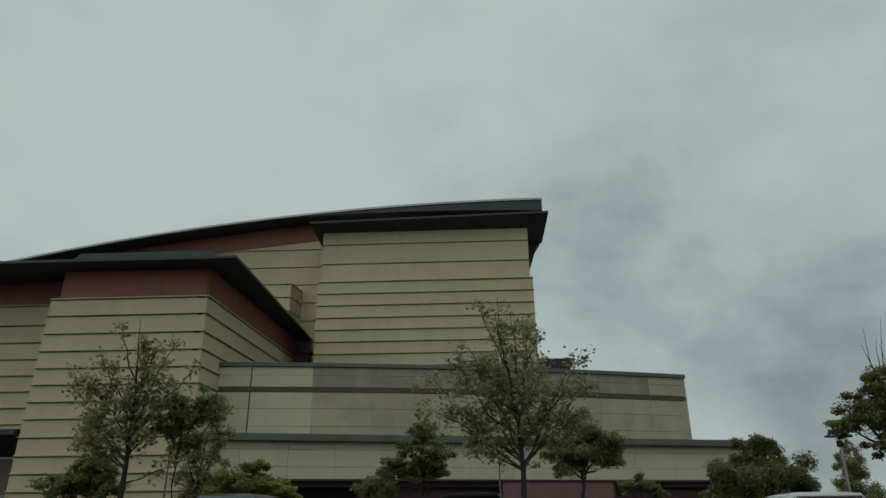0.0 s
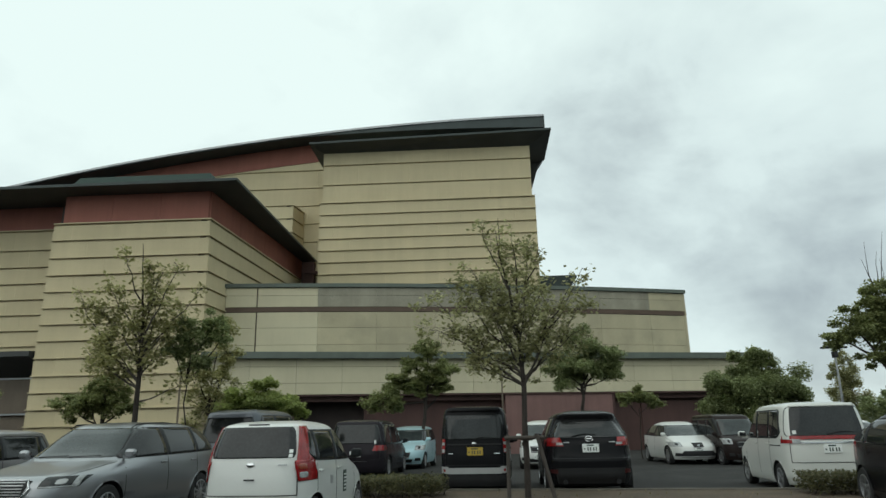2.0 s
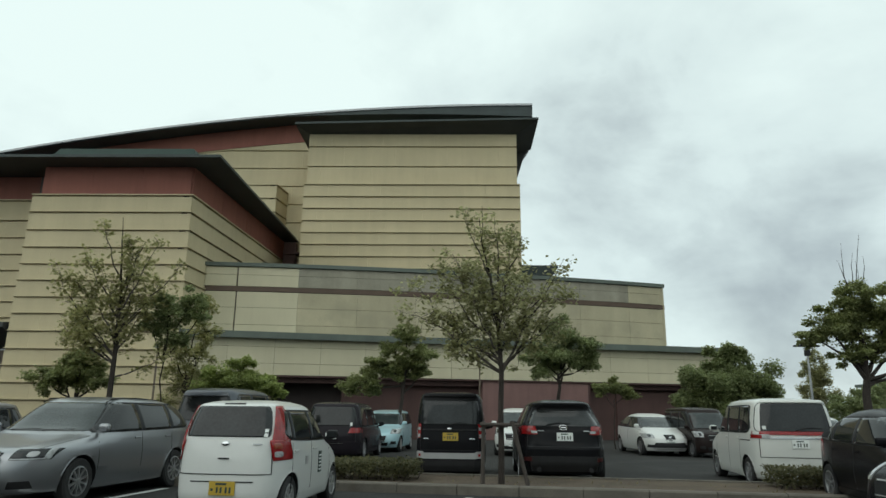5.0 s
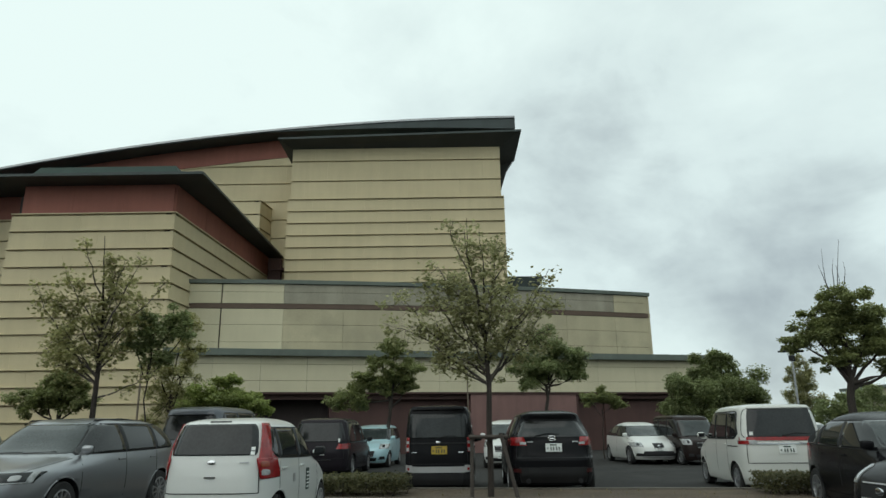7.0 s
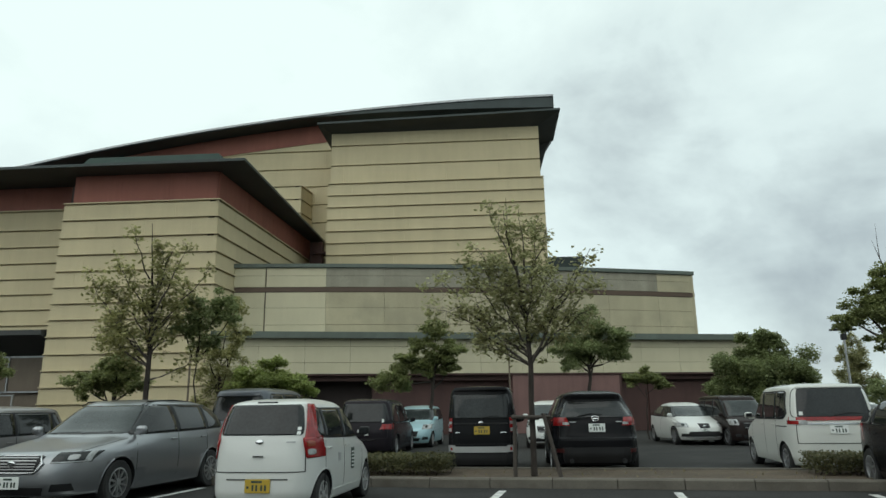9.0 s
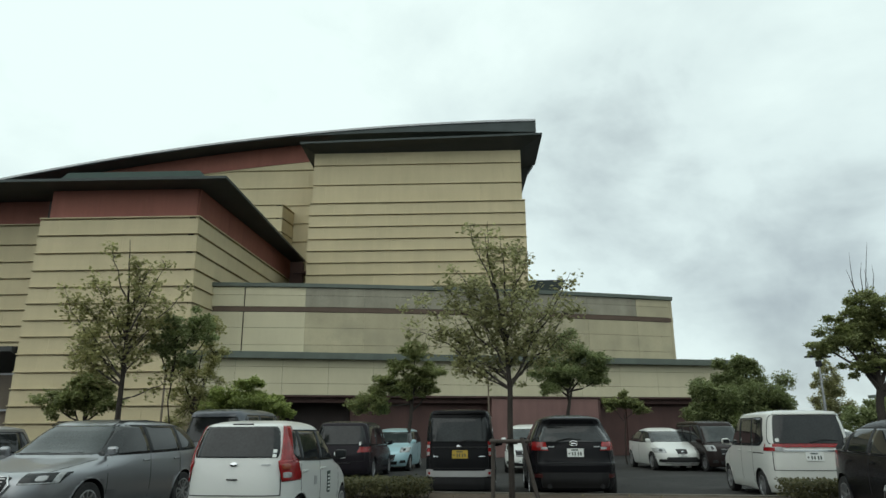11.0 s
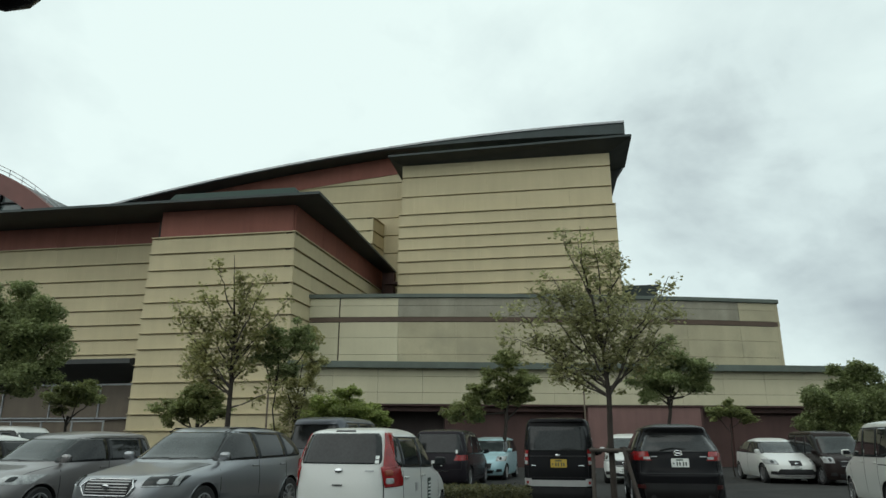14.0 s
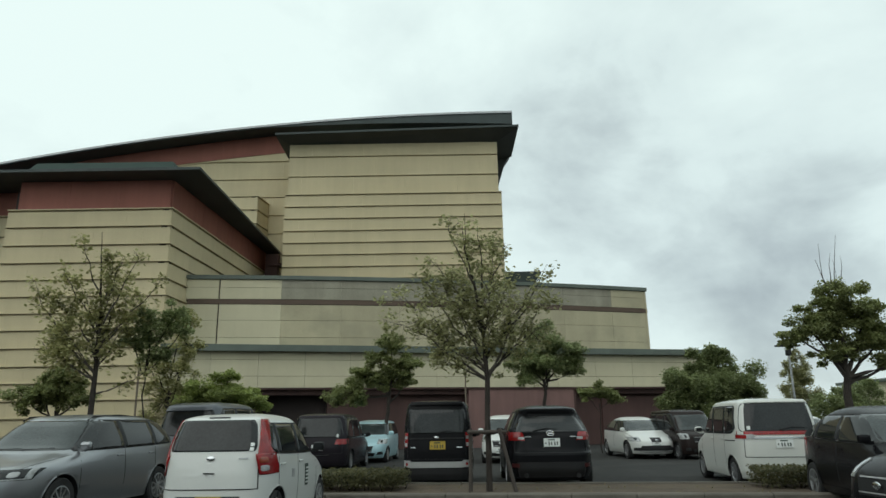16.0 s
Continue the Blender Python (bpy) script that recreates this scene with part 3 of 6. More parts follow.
# heights and set-backs from the front and from the rear, and the share of the half width, for a body of the given size
SHAPES = {
    "hatch": dict(L=3.4, H=1.5, belt=0.93, p=(4.2, 5.6), axle=(0.70, 0.55),
                  front=[(0.18, 0.08), (0.38, 0.0), (0.62, 0.05), (0.82, 0.38), (0.93, 0.78), (1.36, 1.42), (1.44, 1.62), (1.49, 2.0), (1.5, 2.1)],
                  rear=[(0.18, 0.06), (0.36, 0.0), (0.62, 0.01), (0.95, 0.05), (1.36, 0.19), (1.43, 0.24), (1.48, 0.5), (1.5, 0.9)],
                  wide=[(0.18, 0.93), (0.36, 0.985), (0.6, 1.0), (0.93, 0.975), (1.36, 0.815), (1.43, 0.75), (1.48, 0.58), (1.5, 0.35)]),
    "box": dict(L=3.4, H=1.83, belt=1.0, p=(7.0, 10.0), axle=(0.62, 0.42),
                front=[(0.18, 0.06), (0.38, 0.0), (0.8, 0.04), (0.98, 0.32), (1.05, 0.5), (1.62, 0.95), (1.76, 1.12), (1.81, 1.5), (1.83, 1.8)],
                rear=[(0.18, 0.05), (0.34, 0.0), (0.62, 0.0), (1.05, 0.03), (1.68, 0.09), (1.77, 0.13), (1.81, 0.35), (1.83, 0.7)],
                wide=[(0.18, 0.95), (0.36, 0.99), (0.7, 1.0), (1.05, 0.985), (1.66, 0.91), (1.76, 0.86), (1.81, 0.68), (1.83, 0.4)]),
    "wagon": dict(L=4.8, H=1.6, belt=0.98, p=(5.0, 4.6), axle=(1.10, 1.02),
                  front=[(0.22, 0.10), (0.42, 0.0), (0.66, 0.03), (0.78, 0.16), (0.90, 0.75), (0.985, 1.22), (1.46, 2.02), (1.53, 2.25), (1.55, 2.55), (1.56, 2.7)],
                  rear=[(0.22, 0.12), (0.42, 0.0), (0.7, 0.02), (1.0, 0.14), (1.36, 0.46), (1.46, 0.72), (1.52, 1.15), (1.55, 1.6), (1.56, 1.75)],
                  wide=[(0.22, 0.93), (0.42, 0.985), (0.62, 1.0), (0.98, 0.965), (1.44, 0.745), (1.51, 0.68), (1.55, 0.5), (1.56, 0.3)]),
    "suv": dict(L=4.54, H=1.69, belt=1.06, p=(4.2, 5.2), axle=(0.92, 0.92),
                front=[(0.22, 0.10), (0.45, 0.0), (0.75, 0.05), (0.95, 0.35), (1.06, 1.15), (1.50, 1.80), (1.61, 2.1), (1.67, 2.6), (1.69, 2.8)],
                rear=[(0.24, 0.10), (0.45, 0.0), (0.70, 0.0), (0.78, 0.06), (1.06, 0.12), (1.50, 0.44), (1.60, 0.42), (1.66, 0.7), (1.69, 1.1)],
                wide=[(0.22, 0.92), (0.45, 0.985), (0.72, 1.0), (1.06, 0.965), (1.50, 0.755), (1.60, 0.69), (1.66, 0.52), (1.69, 0.3)]),
    "van": dict(L=4.6, H=1.85, belt=1.02, p=(5.5, 7.5), axle=(0.9, 0.85),
                front=[(0.2, 0.08), (0.4, 0.0), (0.75, 0.06), (0.95, 0.45), (1.04, 0.8), (1.62, 1.65), (1.76, 1.95), (1.83, 2.4), (1.85, 2.6)],
                rear=[(0.2, 0.06), (0.4, 0.0), (0.7, 0.0), (1.05, 0.05), (1.66, 0.2), (1.76, 0.24), (1.83, 0.6), (1.85, 1.0)],
                wide=[(0.2, 0.94), (0.4, 0.985), (0.7, 1.0), (1.05, 0.98), (1.66, 0.86), (1.76, 0.80), (1.83, 0.6), (1.85, 0.35)]),
    "solio": dict(L=3.71, H=1.76, belt=1.02, p=(6.0, 8.0), axle=(0.7, 0.58),
                  front=[(0.18, 0.06), (0.4, 0.0), (0.72, 0.05), (0.92, 0.4), (1.02, 0.72), (1.58, 1.35), (1.69, 1.55), (1.74, 1.9), (1.76, 2.1)],
                  rear=[(0.18, 0.05), (0.36, 0.0), (0.6, 0.0), (1.05, 0.03), (1.60, 0.13), (1.69, 0.16), (1.74, 0.45), (1.76, 0.8)],
                  wide=[(0.18, 0.95), (0.36, 0.99), (0.7, 1.0), (1.02, 0.98), (1.6, 0.875), (1.69, 0.82), (1.74, 0.62), (1.76, 0.38)]),
    "liftback": dict(L=4.46, H=1.49, belt=0.94, p=(3.8, 4.8), axle=(0.92, 0.84),
                     front=[(0.18, 0.10), (0.36, 0.0), (0.60, 0.04), (0.74, 0.25), (0.86, 0.65), (0.94, 0.95), (1.36, 1.85), (1.43, 2.15), (1.48, 2.5), (1.49, 2.6)],
                     rear=[(0.18, 0.10), (0.4, 0.0), (0.75, 0.02), (1.05, 0.10), (1.30, 0.85), (1.42, 1.35), (1.48, 1.75), (1.49, 1.8)],
                     wide=[(0.18, 0.92), (0.38, 0.985), (0.6, 1.0), (0.94, 0.96), (1.36, 0.74), (1.43, 0.66), (1.48, 0.48), (1.49, 0.3)]),
}


def eased(tab, k=5):
    """The table with k rounded steps between its rows, never overshooting."""
    n = len(tab)
    h = [tab[i + 1][0] - tab[i][0] for i in range(n - 1)]
    d = [(tab[i + 1][1] - tab[i][1]) / h[i] for i in range(n - 1)]
    m = [d[0]] + [0.0 if d[i - 1] * d[i] <= 0 else 2 * d[i - 1] * d[i] / (d[i - 1] + d[i]) for i in range(1, n - 1)] + [d[-1]]
    out = [tab[0]]
    for i in range(n - 1):
        for j in range(1, k + 1):
            t = j / k
            out.append((tab[i][0] + t * h[i], (2 * t ** 3 - 3 * t * t + 1) * tab[i][1] + (t ** 3 - 2 * t * t + t) * h[i] * m[i]
                        + (3 * t * t - 2 * t ** 3) * tab[i + 1][1] + (t ** 3 - t * t) * h[i] * m[i + 1]))
    return out


class Shell:
    """The outer surface of a car body."""

    def __init__(self, kind, L, W, H):
        s = SHAPES[kind]
        kz, ky = H / s["H"], L / s["L"]
        self.L, self.W, self.H, self.pf, self.pr = L, W, H, *s["p"]
        self.screen_top = s["front"][-4][0] * kz
        self.front = eased([(z * kz, L / 2 - y * ky) for z, y in s["front"]])
        self.rear = eased([(z * kz, -L / 2 + y * ky) for z, y in s["rear"]])
        self.wide = eased([(z * kz, W / 2 * f) for z, f in s["wide"]])
        self.belt = s["belt"] * kz
        self.axle_f, self.axle_r = L / 2 - s["axle"][0] * ky, -L / 2 + s["axle"][1] * ky
        self.top = self.wide[-1][0]

    def cw(self, z):
        f, r = lerp_list(self.front, z), lerp_list(self.rear, z)
        return (f + r) / 2, (f - r) / 2, lerp_list(self.wide, z)

    def end_y(self, x, z, sign):
        c, a, w = self.cw(z)
        p = self.pf if sign > 0 else self.pr
        return c + sign * a * max(0.0, 1 - min(1.0, abs(x / w)) ** p) ** (1 / p)

    def side_x(self, y, z, sign):
        c, a, w = self.cw(z)
        p = self.pf if y > c else self.pr
        return sign * w * max(0.0, 1 - min(1.0, abs((y - c) / a)) ** p) ** (1 / p)

    def levels(self):
        zs = sorted({round(z, 4) for tab in (self.front, self.rear, self.wide) for z, _ in tab})
        out = [zs[0]]
        for z in zs[1:]:
            if z - out[-1] > 0.012 or z == zs[-1]:
                out.append(z)
        return out

    def roof_over(self, y, z_max, inset):
        """The height up to which the side glass reaches at y."""
        best = 0.0
        for k in range(161):
            z = self.belt - 0.05 + (z_max - self.belt + 0.05) * k / 160
            if lerp_list(self.front, z) - inset[1] >= y >= lerp_list(self.rear, z) + inset[0]:
                best = z
        return best

    def body(self):
        bm = bmesh.new()
        rings, n = [], 88
        for z in self.levels():
            c, a, w = self.cw(z)
            ring = []
            for i in range(n):
                t = math.tau * (i + 0.5) / n
                cx, sy = math.cos(t), math.sin(t)
                e = 2 / (self.pf if sy > 0 else self.pr)
                ring.append(bm.verts.new((w * math.copysign(abs(cx) ** e, cx), c + a * math.copysign(abs(sy) ** e, sy), z)))
            rings.append(ring)
        for a, b in zip(rings, rings[1:]):
            for i in range(n):
                j = (i + 1) % n
                bm.faces.new((a[i], a[j], b[j], b[i]))
        bm.faces.new(list(reversed(rings[0])))
        bm.faces.new(rings[-1])
        return bm


def sheet(grid, lift_dir, lift=0.008, sink=0.012):
    """A thin closed pane over a grid of points, lifted outwards."""
    bm = bmesh.new()
    top = [[bm.verts.new(p + d * lift) for p, d in zip(row, drow)] for row, drow in zip(grid, lift_dir)]
    low = [[bm.verts.new(p - d * sink) for p, d in zip(row, drow)] for row, drow in zip(grid, lift_dir)]
    R, C = len(grid), len(grid[0])
    for i in range(R - 1):
        for j in range(C - 1):
            bm.faces.new((top[i][j], top[i][j + 1], top[i + 1][j + 1], top[i + 1][j]))
    edge = [(0, j) for j in range(C)] + [(i, C - 1) for i in range(1, R)] + [(R - 1, j) for j in range(C - 2, -1, -1)] + [(i, 0) for i in range(R - 2, 0, -1)]
    for k in range(len(edge)):
        (a, b), (c, d) = edge[k], edge[(k + 1) % len(edge)]
        bm.faces.new((top[a][b], low[a][b], low[c][d], top[c][d]))
    return bm


def end_pane(sh, sign, z0, z1, b0, b1, t0, t1, nz=6, nx=10, lift=0.008, soft=0.0):
    """A pane on the front (1) or the rear (-1): from b0 to b1 across at the foot and t0 to t1 at the head, as shares of the half width."""
    g, d = [], []
    nz = max(nz, int((z1 - z0) / 0.018))
    for i in range(nz + 1):
        k = i / nz
        z = z0 + (z1 - z0) * k
        w = sh.cw(z)[2]
        row = []
        l, r = b0 + (t0 - b0) * k, b1 + (t1 - b1) * k
        cut = (r - l) * 0.5 * soft * abs(2 * k - 1) ** 7
        l, r = l + cut, r - cut
        for j in range(nx + 1):
            f = l + (r - l) * j / nx
            row.append(Vector((f * w, sh.end_y(f * w, z, sign), z)))
        g.append(row)
        slope = (sh.end_y(0, z + 0.02, sign) - sh.end_y(0, z - 0.02, sign)) / 0.04 * sign
        nv = Vector((0, sign, -slope)).normalized()
        d.append([nv] * (nx + 1))
    return sheet(g, d, lift)


def side_pane(sh, sign, z0, z1, b0, b1, t0, t1, nz=5, ny=8, lift=0.008):
    g, d = [], []
    for i in range(nz + 1):
        k = i / nz
        z = z0 + (z1 - z0) * k
        row = []
        for j in range(ny + 1):
            y = (b0 + (t0 - b0) * k) + ((b1 + (t1 - b1) * k) - (b0 + (t0 - b0) * k)) * j / ny
            row.append(Vector((sh.side_x(y, z, sign), y, z)))
        g.append(row)
        d.append([Vector((sign, 0, 0.3)).normalized()] * (ny + 1))
    return sheet(g, d, lift)


def glass_pane(sh, sign, y0, y1, low, z_max, inset, lift=0.008, nz=12, ny=12):
    """Side glass from y0 to y1, between the belt line low(y) and the roof's line."""
    g, d = [[] for _ in range(nz + 1)], []
    for j in range(ny + 1):
        y = y0 + (y1 - y0) * j / ny
        a = low(y)
        b = max(a + 0.012, sh.roof_over(y, z_max, inset))
        for i in range(nz + 1):
            z = a + (b - a) * i / nz
            g[i].append(Vector((sh.side_x(y, z, sign), y, z)))
    d = [[Vector((sign, 0, 0.3)).normalized()] * (ny + 1)] * (nz + 1)
    return sheet(g, d, lift)


def lathe(bm, prof, n=24, cap=True):
    """Turns (x, radius) points about the x axis."""
    rings = [[bm.verts.new((x, r * math.cos(k * math.tau / n), r * math.sin(k * math.tau / n))) for k in range(n)] for x, r in prof]
    for a, b in zip(rings, rings[1:]):
        for k in range(n):
            j = (k + 1) % n
            bm.faces.new((a[k], a[j], b[j], b[k]))
    if cap:
        bm.faces.new(rings[0])
        bm.faces.new(list(reversed(rings[-1])))
    return bm


def wheel(car, x, y, r, sign, rim_mat, spokes):
    tyre = part("wheel", lathe(bmesh.new(), [(-0.01, r * 0.60), (-0.09, r * 0.655), (-0.10, r * 0.93), (-0.075, r), (0.075, r), (0.10, r * 0.93), (0.09, r * 0.655), (0.01, r * 0.60)]), RUBBER, car, "black tyre", smooth=False, loc=(x, y, r))
    bm = bmesh.new()
    s = sign
    lathe(bm, [(s * 0.055, r * 0.655), (s * 0.095, r * 0.66), (s * 0.098, r * 0.60), (s * 0.03, r * 0.57)], cap=False)
    for k in range(spokes):
        a = k * math.tau / spokes
        c = bmesh.ops.create_cube(bm, size=1.0)["verts"]
        bmesh.ops.scale(bm, vec=(0.03, r * 0.085, r * 0.54), verts=c)
        bmesh.ops.translate(bm, vec=(s * 0.075, 0, r * 0.33), verts=c)
        bmesh.ops.rotate(bm, cent=(0, 0, 0), matrix=Matrix.Rotation(a, 3, "X"), verts=c)
    lathe(bm, [(s * 0.03, r * 0.16), (s * 0.095, r * 0.15), (s * 0.10, r * 0.05)], 12)
    part("rim", bm, rim_mat, tyre, "alloy rim with spokes")
    part("brake_disc", lathe(bmesh.new(), [(s * 0.02, r * 0.6), (s * 0.03, r * 0.58)]), BLACKPL, tyre)


def plate(car, m, mat, size=(0.33, 0.165)):
    """A number plate with plain bars; m: its pose on the body, facing -y."""
    pl = part("number_plate", boxbm(-size[0] / 2, size[0] / 2, -0.008, 0.008, -size[1] / 2, size[1] / 2, bevel=0.004), mat, car, "number plate with plain bars")
    pl.matrix_local = m
    bm = bmesh.new()
    for x0, x1 in ((-0.070, -0.045), (-0.020, 0.005), (0.045, 0.070), (0.095, 0.120)):
        box(bm, x0, x1, -0.012, -0.006, -0.055, 0.015)
    box(bm, -0.08, 0.06, -0.012, -0.006, 0.04, 0.065)
    box(bm, -0.14, -0.11, -0.012, -0.006, -0.03, 0.0)
    part("plate_bars", bm, PL_INK, pl)


def make_car(name, label, kind, L, W, H, paint_mat, m, wheel_r=0.29, rim=ALLOY, spokes=7, end_glass=GLASS, front_glass=GLASS_CLEAR,
             clad=False, rear_glass=(0.99, 1.37, 0.80, 0.78), mirror_mat=None):
    sh = Shell(kind, L, W, H)
    car = thing(name, label, "car", "parked cars", m=m, grown=False)
    kz = H / SHAPES[kind]["H"]
    # shell with the wheel wells cut out
    cutter = bmesh.new()
    for y in (sh.axle_f, sh.axle_r):
        a = lathe(bmesh.new(), [(-W, wheel_r + 0.045), (W, wheel_r + 0.045)], 32)
        bmesh.ops.translate(a, vec=(0, y, wheel_r), verts=a.verts)
        tmp = bpy.data.meshes.new("tmp")
        a.to_mesh(tmp)
        a.free()
        cutter.from_mesh(tmp)
        bpy.data.meshes.remove(tmp)
    for f in cutter.faces:
        f.material_index = 1
    me_c = mesh_of("cutter", cutter, paint_mat, BLACKPL)
    ob_c = new("cutter", me_c)
    body = new("body", mesh_of("body", sh.body(), paint_mat, BLACKPL, smooth=True))
    md = body.modifiers.new("wells", "BOOLEAN")
    md.operation, md.object, md.solver = "DIFFERENCE", ob_c, "EXACT"
    bpy.context.view_layer.update()
    cut = bpy.data.meshes.new_from_object(body.evaluated_get(bpy.context.evaluated_depsgraph_get()))
    body.modifiers.clear()
    body.data = cut
    bpy.data.objects.remove(ob_c)
    bpy.data.meshes.remove(me_c)
    body.parent = car
    part("underbody", boxbm(-W * 0.40, W * 0.40, sh.axle_r - 0.25, sh.axle_f + 0.3, 0.16, 0.42), BLACKPL, car)
    for y in (sh.axle_f, sh.axle_r):
        for s in (-1, 1):
            wheel(car, s * (W / 2 - 0.125), y, wheel_r, s, rim, spokes)
    # glass
    zb, zt = sh.belt + 0.03, sh.H * 0.925
    part("windscreen", end_pane(sh, 1, zb + 0.01, min(zt, sh.screen_top - 0.01), -0.92, 0.92, -0.90, 0.90, nz=10, nx=14, soft=0.04), front_glass, car, "windscreen", smooth=True)
    z0, z1, fb, ft = rear_glass
    part("rear_window", end_pane(sh, -1, z0 * kz, z1 * kz, -fb, fb, -ft, ft, nz=10, nx=14, soft=0.05), end_glass, car, "dark tinted rear window", smooth=True)
    fy = lambda z: lerp_list(sh.front, z)
    ry = lambda z: lerp_list(sh.rear, z)
    inset = (0.24, 0.10)
    yb0, yb1 = ry(zb + 0.04) + inset[0] + 0.02, fy(zb + 0.02) - inset[1] - 0.06
    rise = 0.05 if kind in ("wagon", "hatch", "liftback", "suv") else 0.015
    low_edge = lambda y: zb + rise * ((yb1 - y) / (yb1 - yb0)) ** 2 + 0.10 * max(0.0, 1 - (y - yb0) / 0.22) ** 2
    cuts = [0.0, 0.27, 0.60, 1.0] if L > 3.9 or kind in ("solio", "box") else [0.0, 0.12, 0.52, 1.0]
    for s in (-1, 1):
        for c0, c1 in zip(cuts, cuts[1:]):
            e = 0.028
            part("side_window", glass_pane(sh, s, yb0 + (yb1 - yb0) * c0 + e, yb0 + (yb1 - yb0) * c1 - e, low_edge, zt - 0.035, (inset[0] + 0.03, inset[1] + 0.03)), end_glass, car, "dark side window", smooth=True)
        part("pillar_trim", glass_pane(sh, s, yb0 - 0.01, yb1 + 0.02, lambda y: low_edge(y) - 0.014, zt - 0.012, inset, lift=0.003, ny=30), BLACKPL, car, "black window surround")
        for y in (sh.axle_f, sh.axle_r):
            bm = bmesh.new()
            r = wheel_r + 0.058
            arc = [(y + r * math.cos(radians(a)), wheel_r + r * math.sin(radians(a))) for a in range(-18, 199, 12)]
            tube(bm, [(sh.side_x(v, max(0.2, w), s) - s * 0.004, v, w) for v, w in arc if w > 0.2], [0.010] * len([1 for v, w in arc if w > 0.2]), 6)
            part("wheel_arch", bm, BLACKPL if clad else paint_mat, car, smooth=True)
        # door gaps, handles, sill, mirror
        for c in cuts[1:]:
            y = yb0 + (yb1 - yb0) * c
            part("door_gap", side_pane(sh, s, 0.33, zb - 0.01, y - 0.006, y + 0.006, y - 0.006, y + 0.006, ny=1, lift=0.002), BLACKPL, car)
        for c in cuts[1:-1]:
            y = yb0 + (yb1 - yb0) * c + 0.14
            x = sh.side_x(y, zb - 0.11, s)
            part("door_handle", boxbm(x - 0.02, x + 0.02, y - 0.09, y + 0.09, zb - 0.125, zb - 0.095, bevel=0.008), paint_mat, car)
        part("sill", side_pane(sh, s, 0.20, 0.30 if not clad else 0.36, sh.axle_r + wheel_r + 0.08, sh.axle_f - wheel_r - 0.08, sh.axle_r + wheel_r + 0.08, sh.axle_f - wheel_r - 0.08, lift=0.012), BLACKPL if clad else paint_mat, car)
        y = yb1 - 0.05
        x = abs(sh.side_x(y - 0.1, zb, 1))
        bm = boxbm(s * (x + 0.11) - 0.09, s * (x + 0.11) + 0.09, y - 0.05, y + 0.06, zb + 0.0, zb + 0.13, bevel=0.045)
        box(bm, min(s * x, s * (x + 0.10)) - 0.01, max(s * x, s * (x + 0.10)) + 0.01, y - 0.02, y + 0.03, zb - 0.02, zb + 0.03)
        mir = part("door_mirror", bm, mirror_mat or paint_mat, car)
        part("mirror_glass", boxbm(s * (x + 0.11) - 0.07, s * (x + 0.11) + 0.07, y - 0.054, y - 0.046, zb + 0.022, zb + 0.108), GLASS, mir)
    return car, sh


def on_rear(sh, x, z, turn=0.0):
    slope = math.degrees(math.atan((sh.end_y(x, z + 0.03, -1) - sh.end_y(x, z - 0.03, -1)) / 0.06))
    return pose(x, sh.end_y(x, z, -1) - 0.012, z, -slope, 0, turn)


def on_front(sh, x, z):
    return pose(x, sh.end_y(x, z, 1) + 0.012, z, 0, 0, 180)


def park(x, y, yaw, L, end):
    """The pose of a car from the middle of its rear (-1) or front (1) end on the ground."""
    d = Vector((-math.sin(radians(yaw)), math.cos(radians(yaw)), 0))
    c = Vector((x, y, 0)) - d * (end * L / 2)
    return pose(c.x, c.y, 0, 0, 0, yaw)


def hatch_lines(car, sh, z0, z1, f):
    for s in (-1, 1):
        part("hatch_gap", end_pane(sh, -1, z0, z1, s * f - 0.006, s * f + 0.006, s * f - 0.006, s * f + 0.006, nx=1, lift=0.006), BLACKPL, car)
    part("hatch_gap", end_pane(sh, -1, z0 - 0.006, z0 + 0.006, -f, f, -f, f, nz=1, nx=16, lift=0.006), BLACKPL, car)


def rear_wiper(car, sh, z, x0=-0.05, x1=0.42):
    bm = bmesh.new()
    tube(bm, [(x, sh.end_y(x, z + k, -1) - 0.03, z + k) for x, k in ((x0, 0.0), ((x0 + x1) / 2, 0.05), (x1, 0.03))], [0.014, 0.010, 0.006], 5)
    part("rear_wiper", bm, BLACKPL, car)


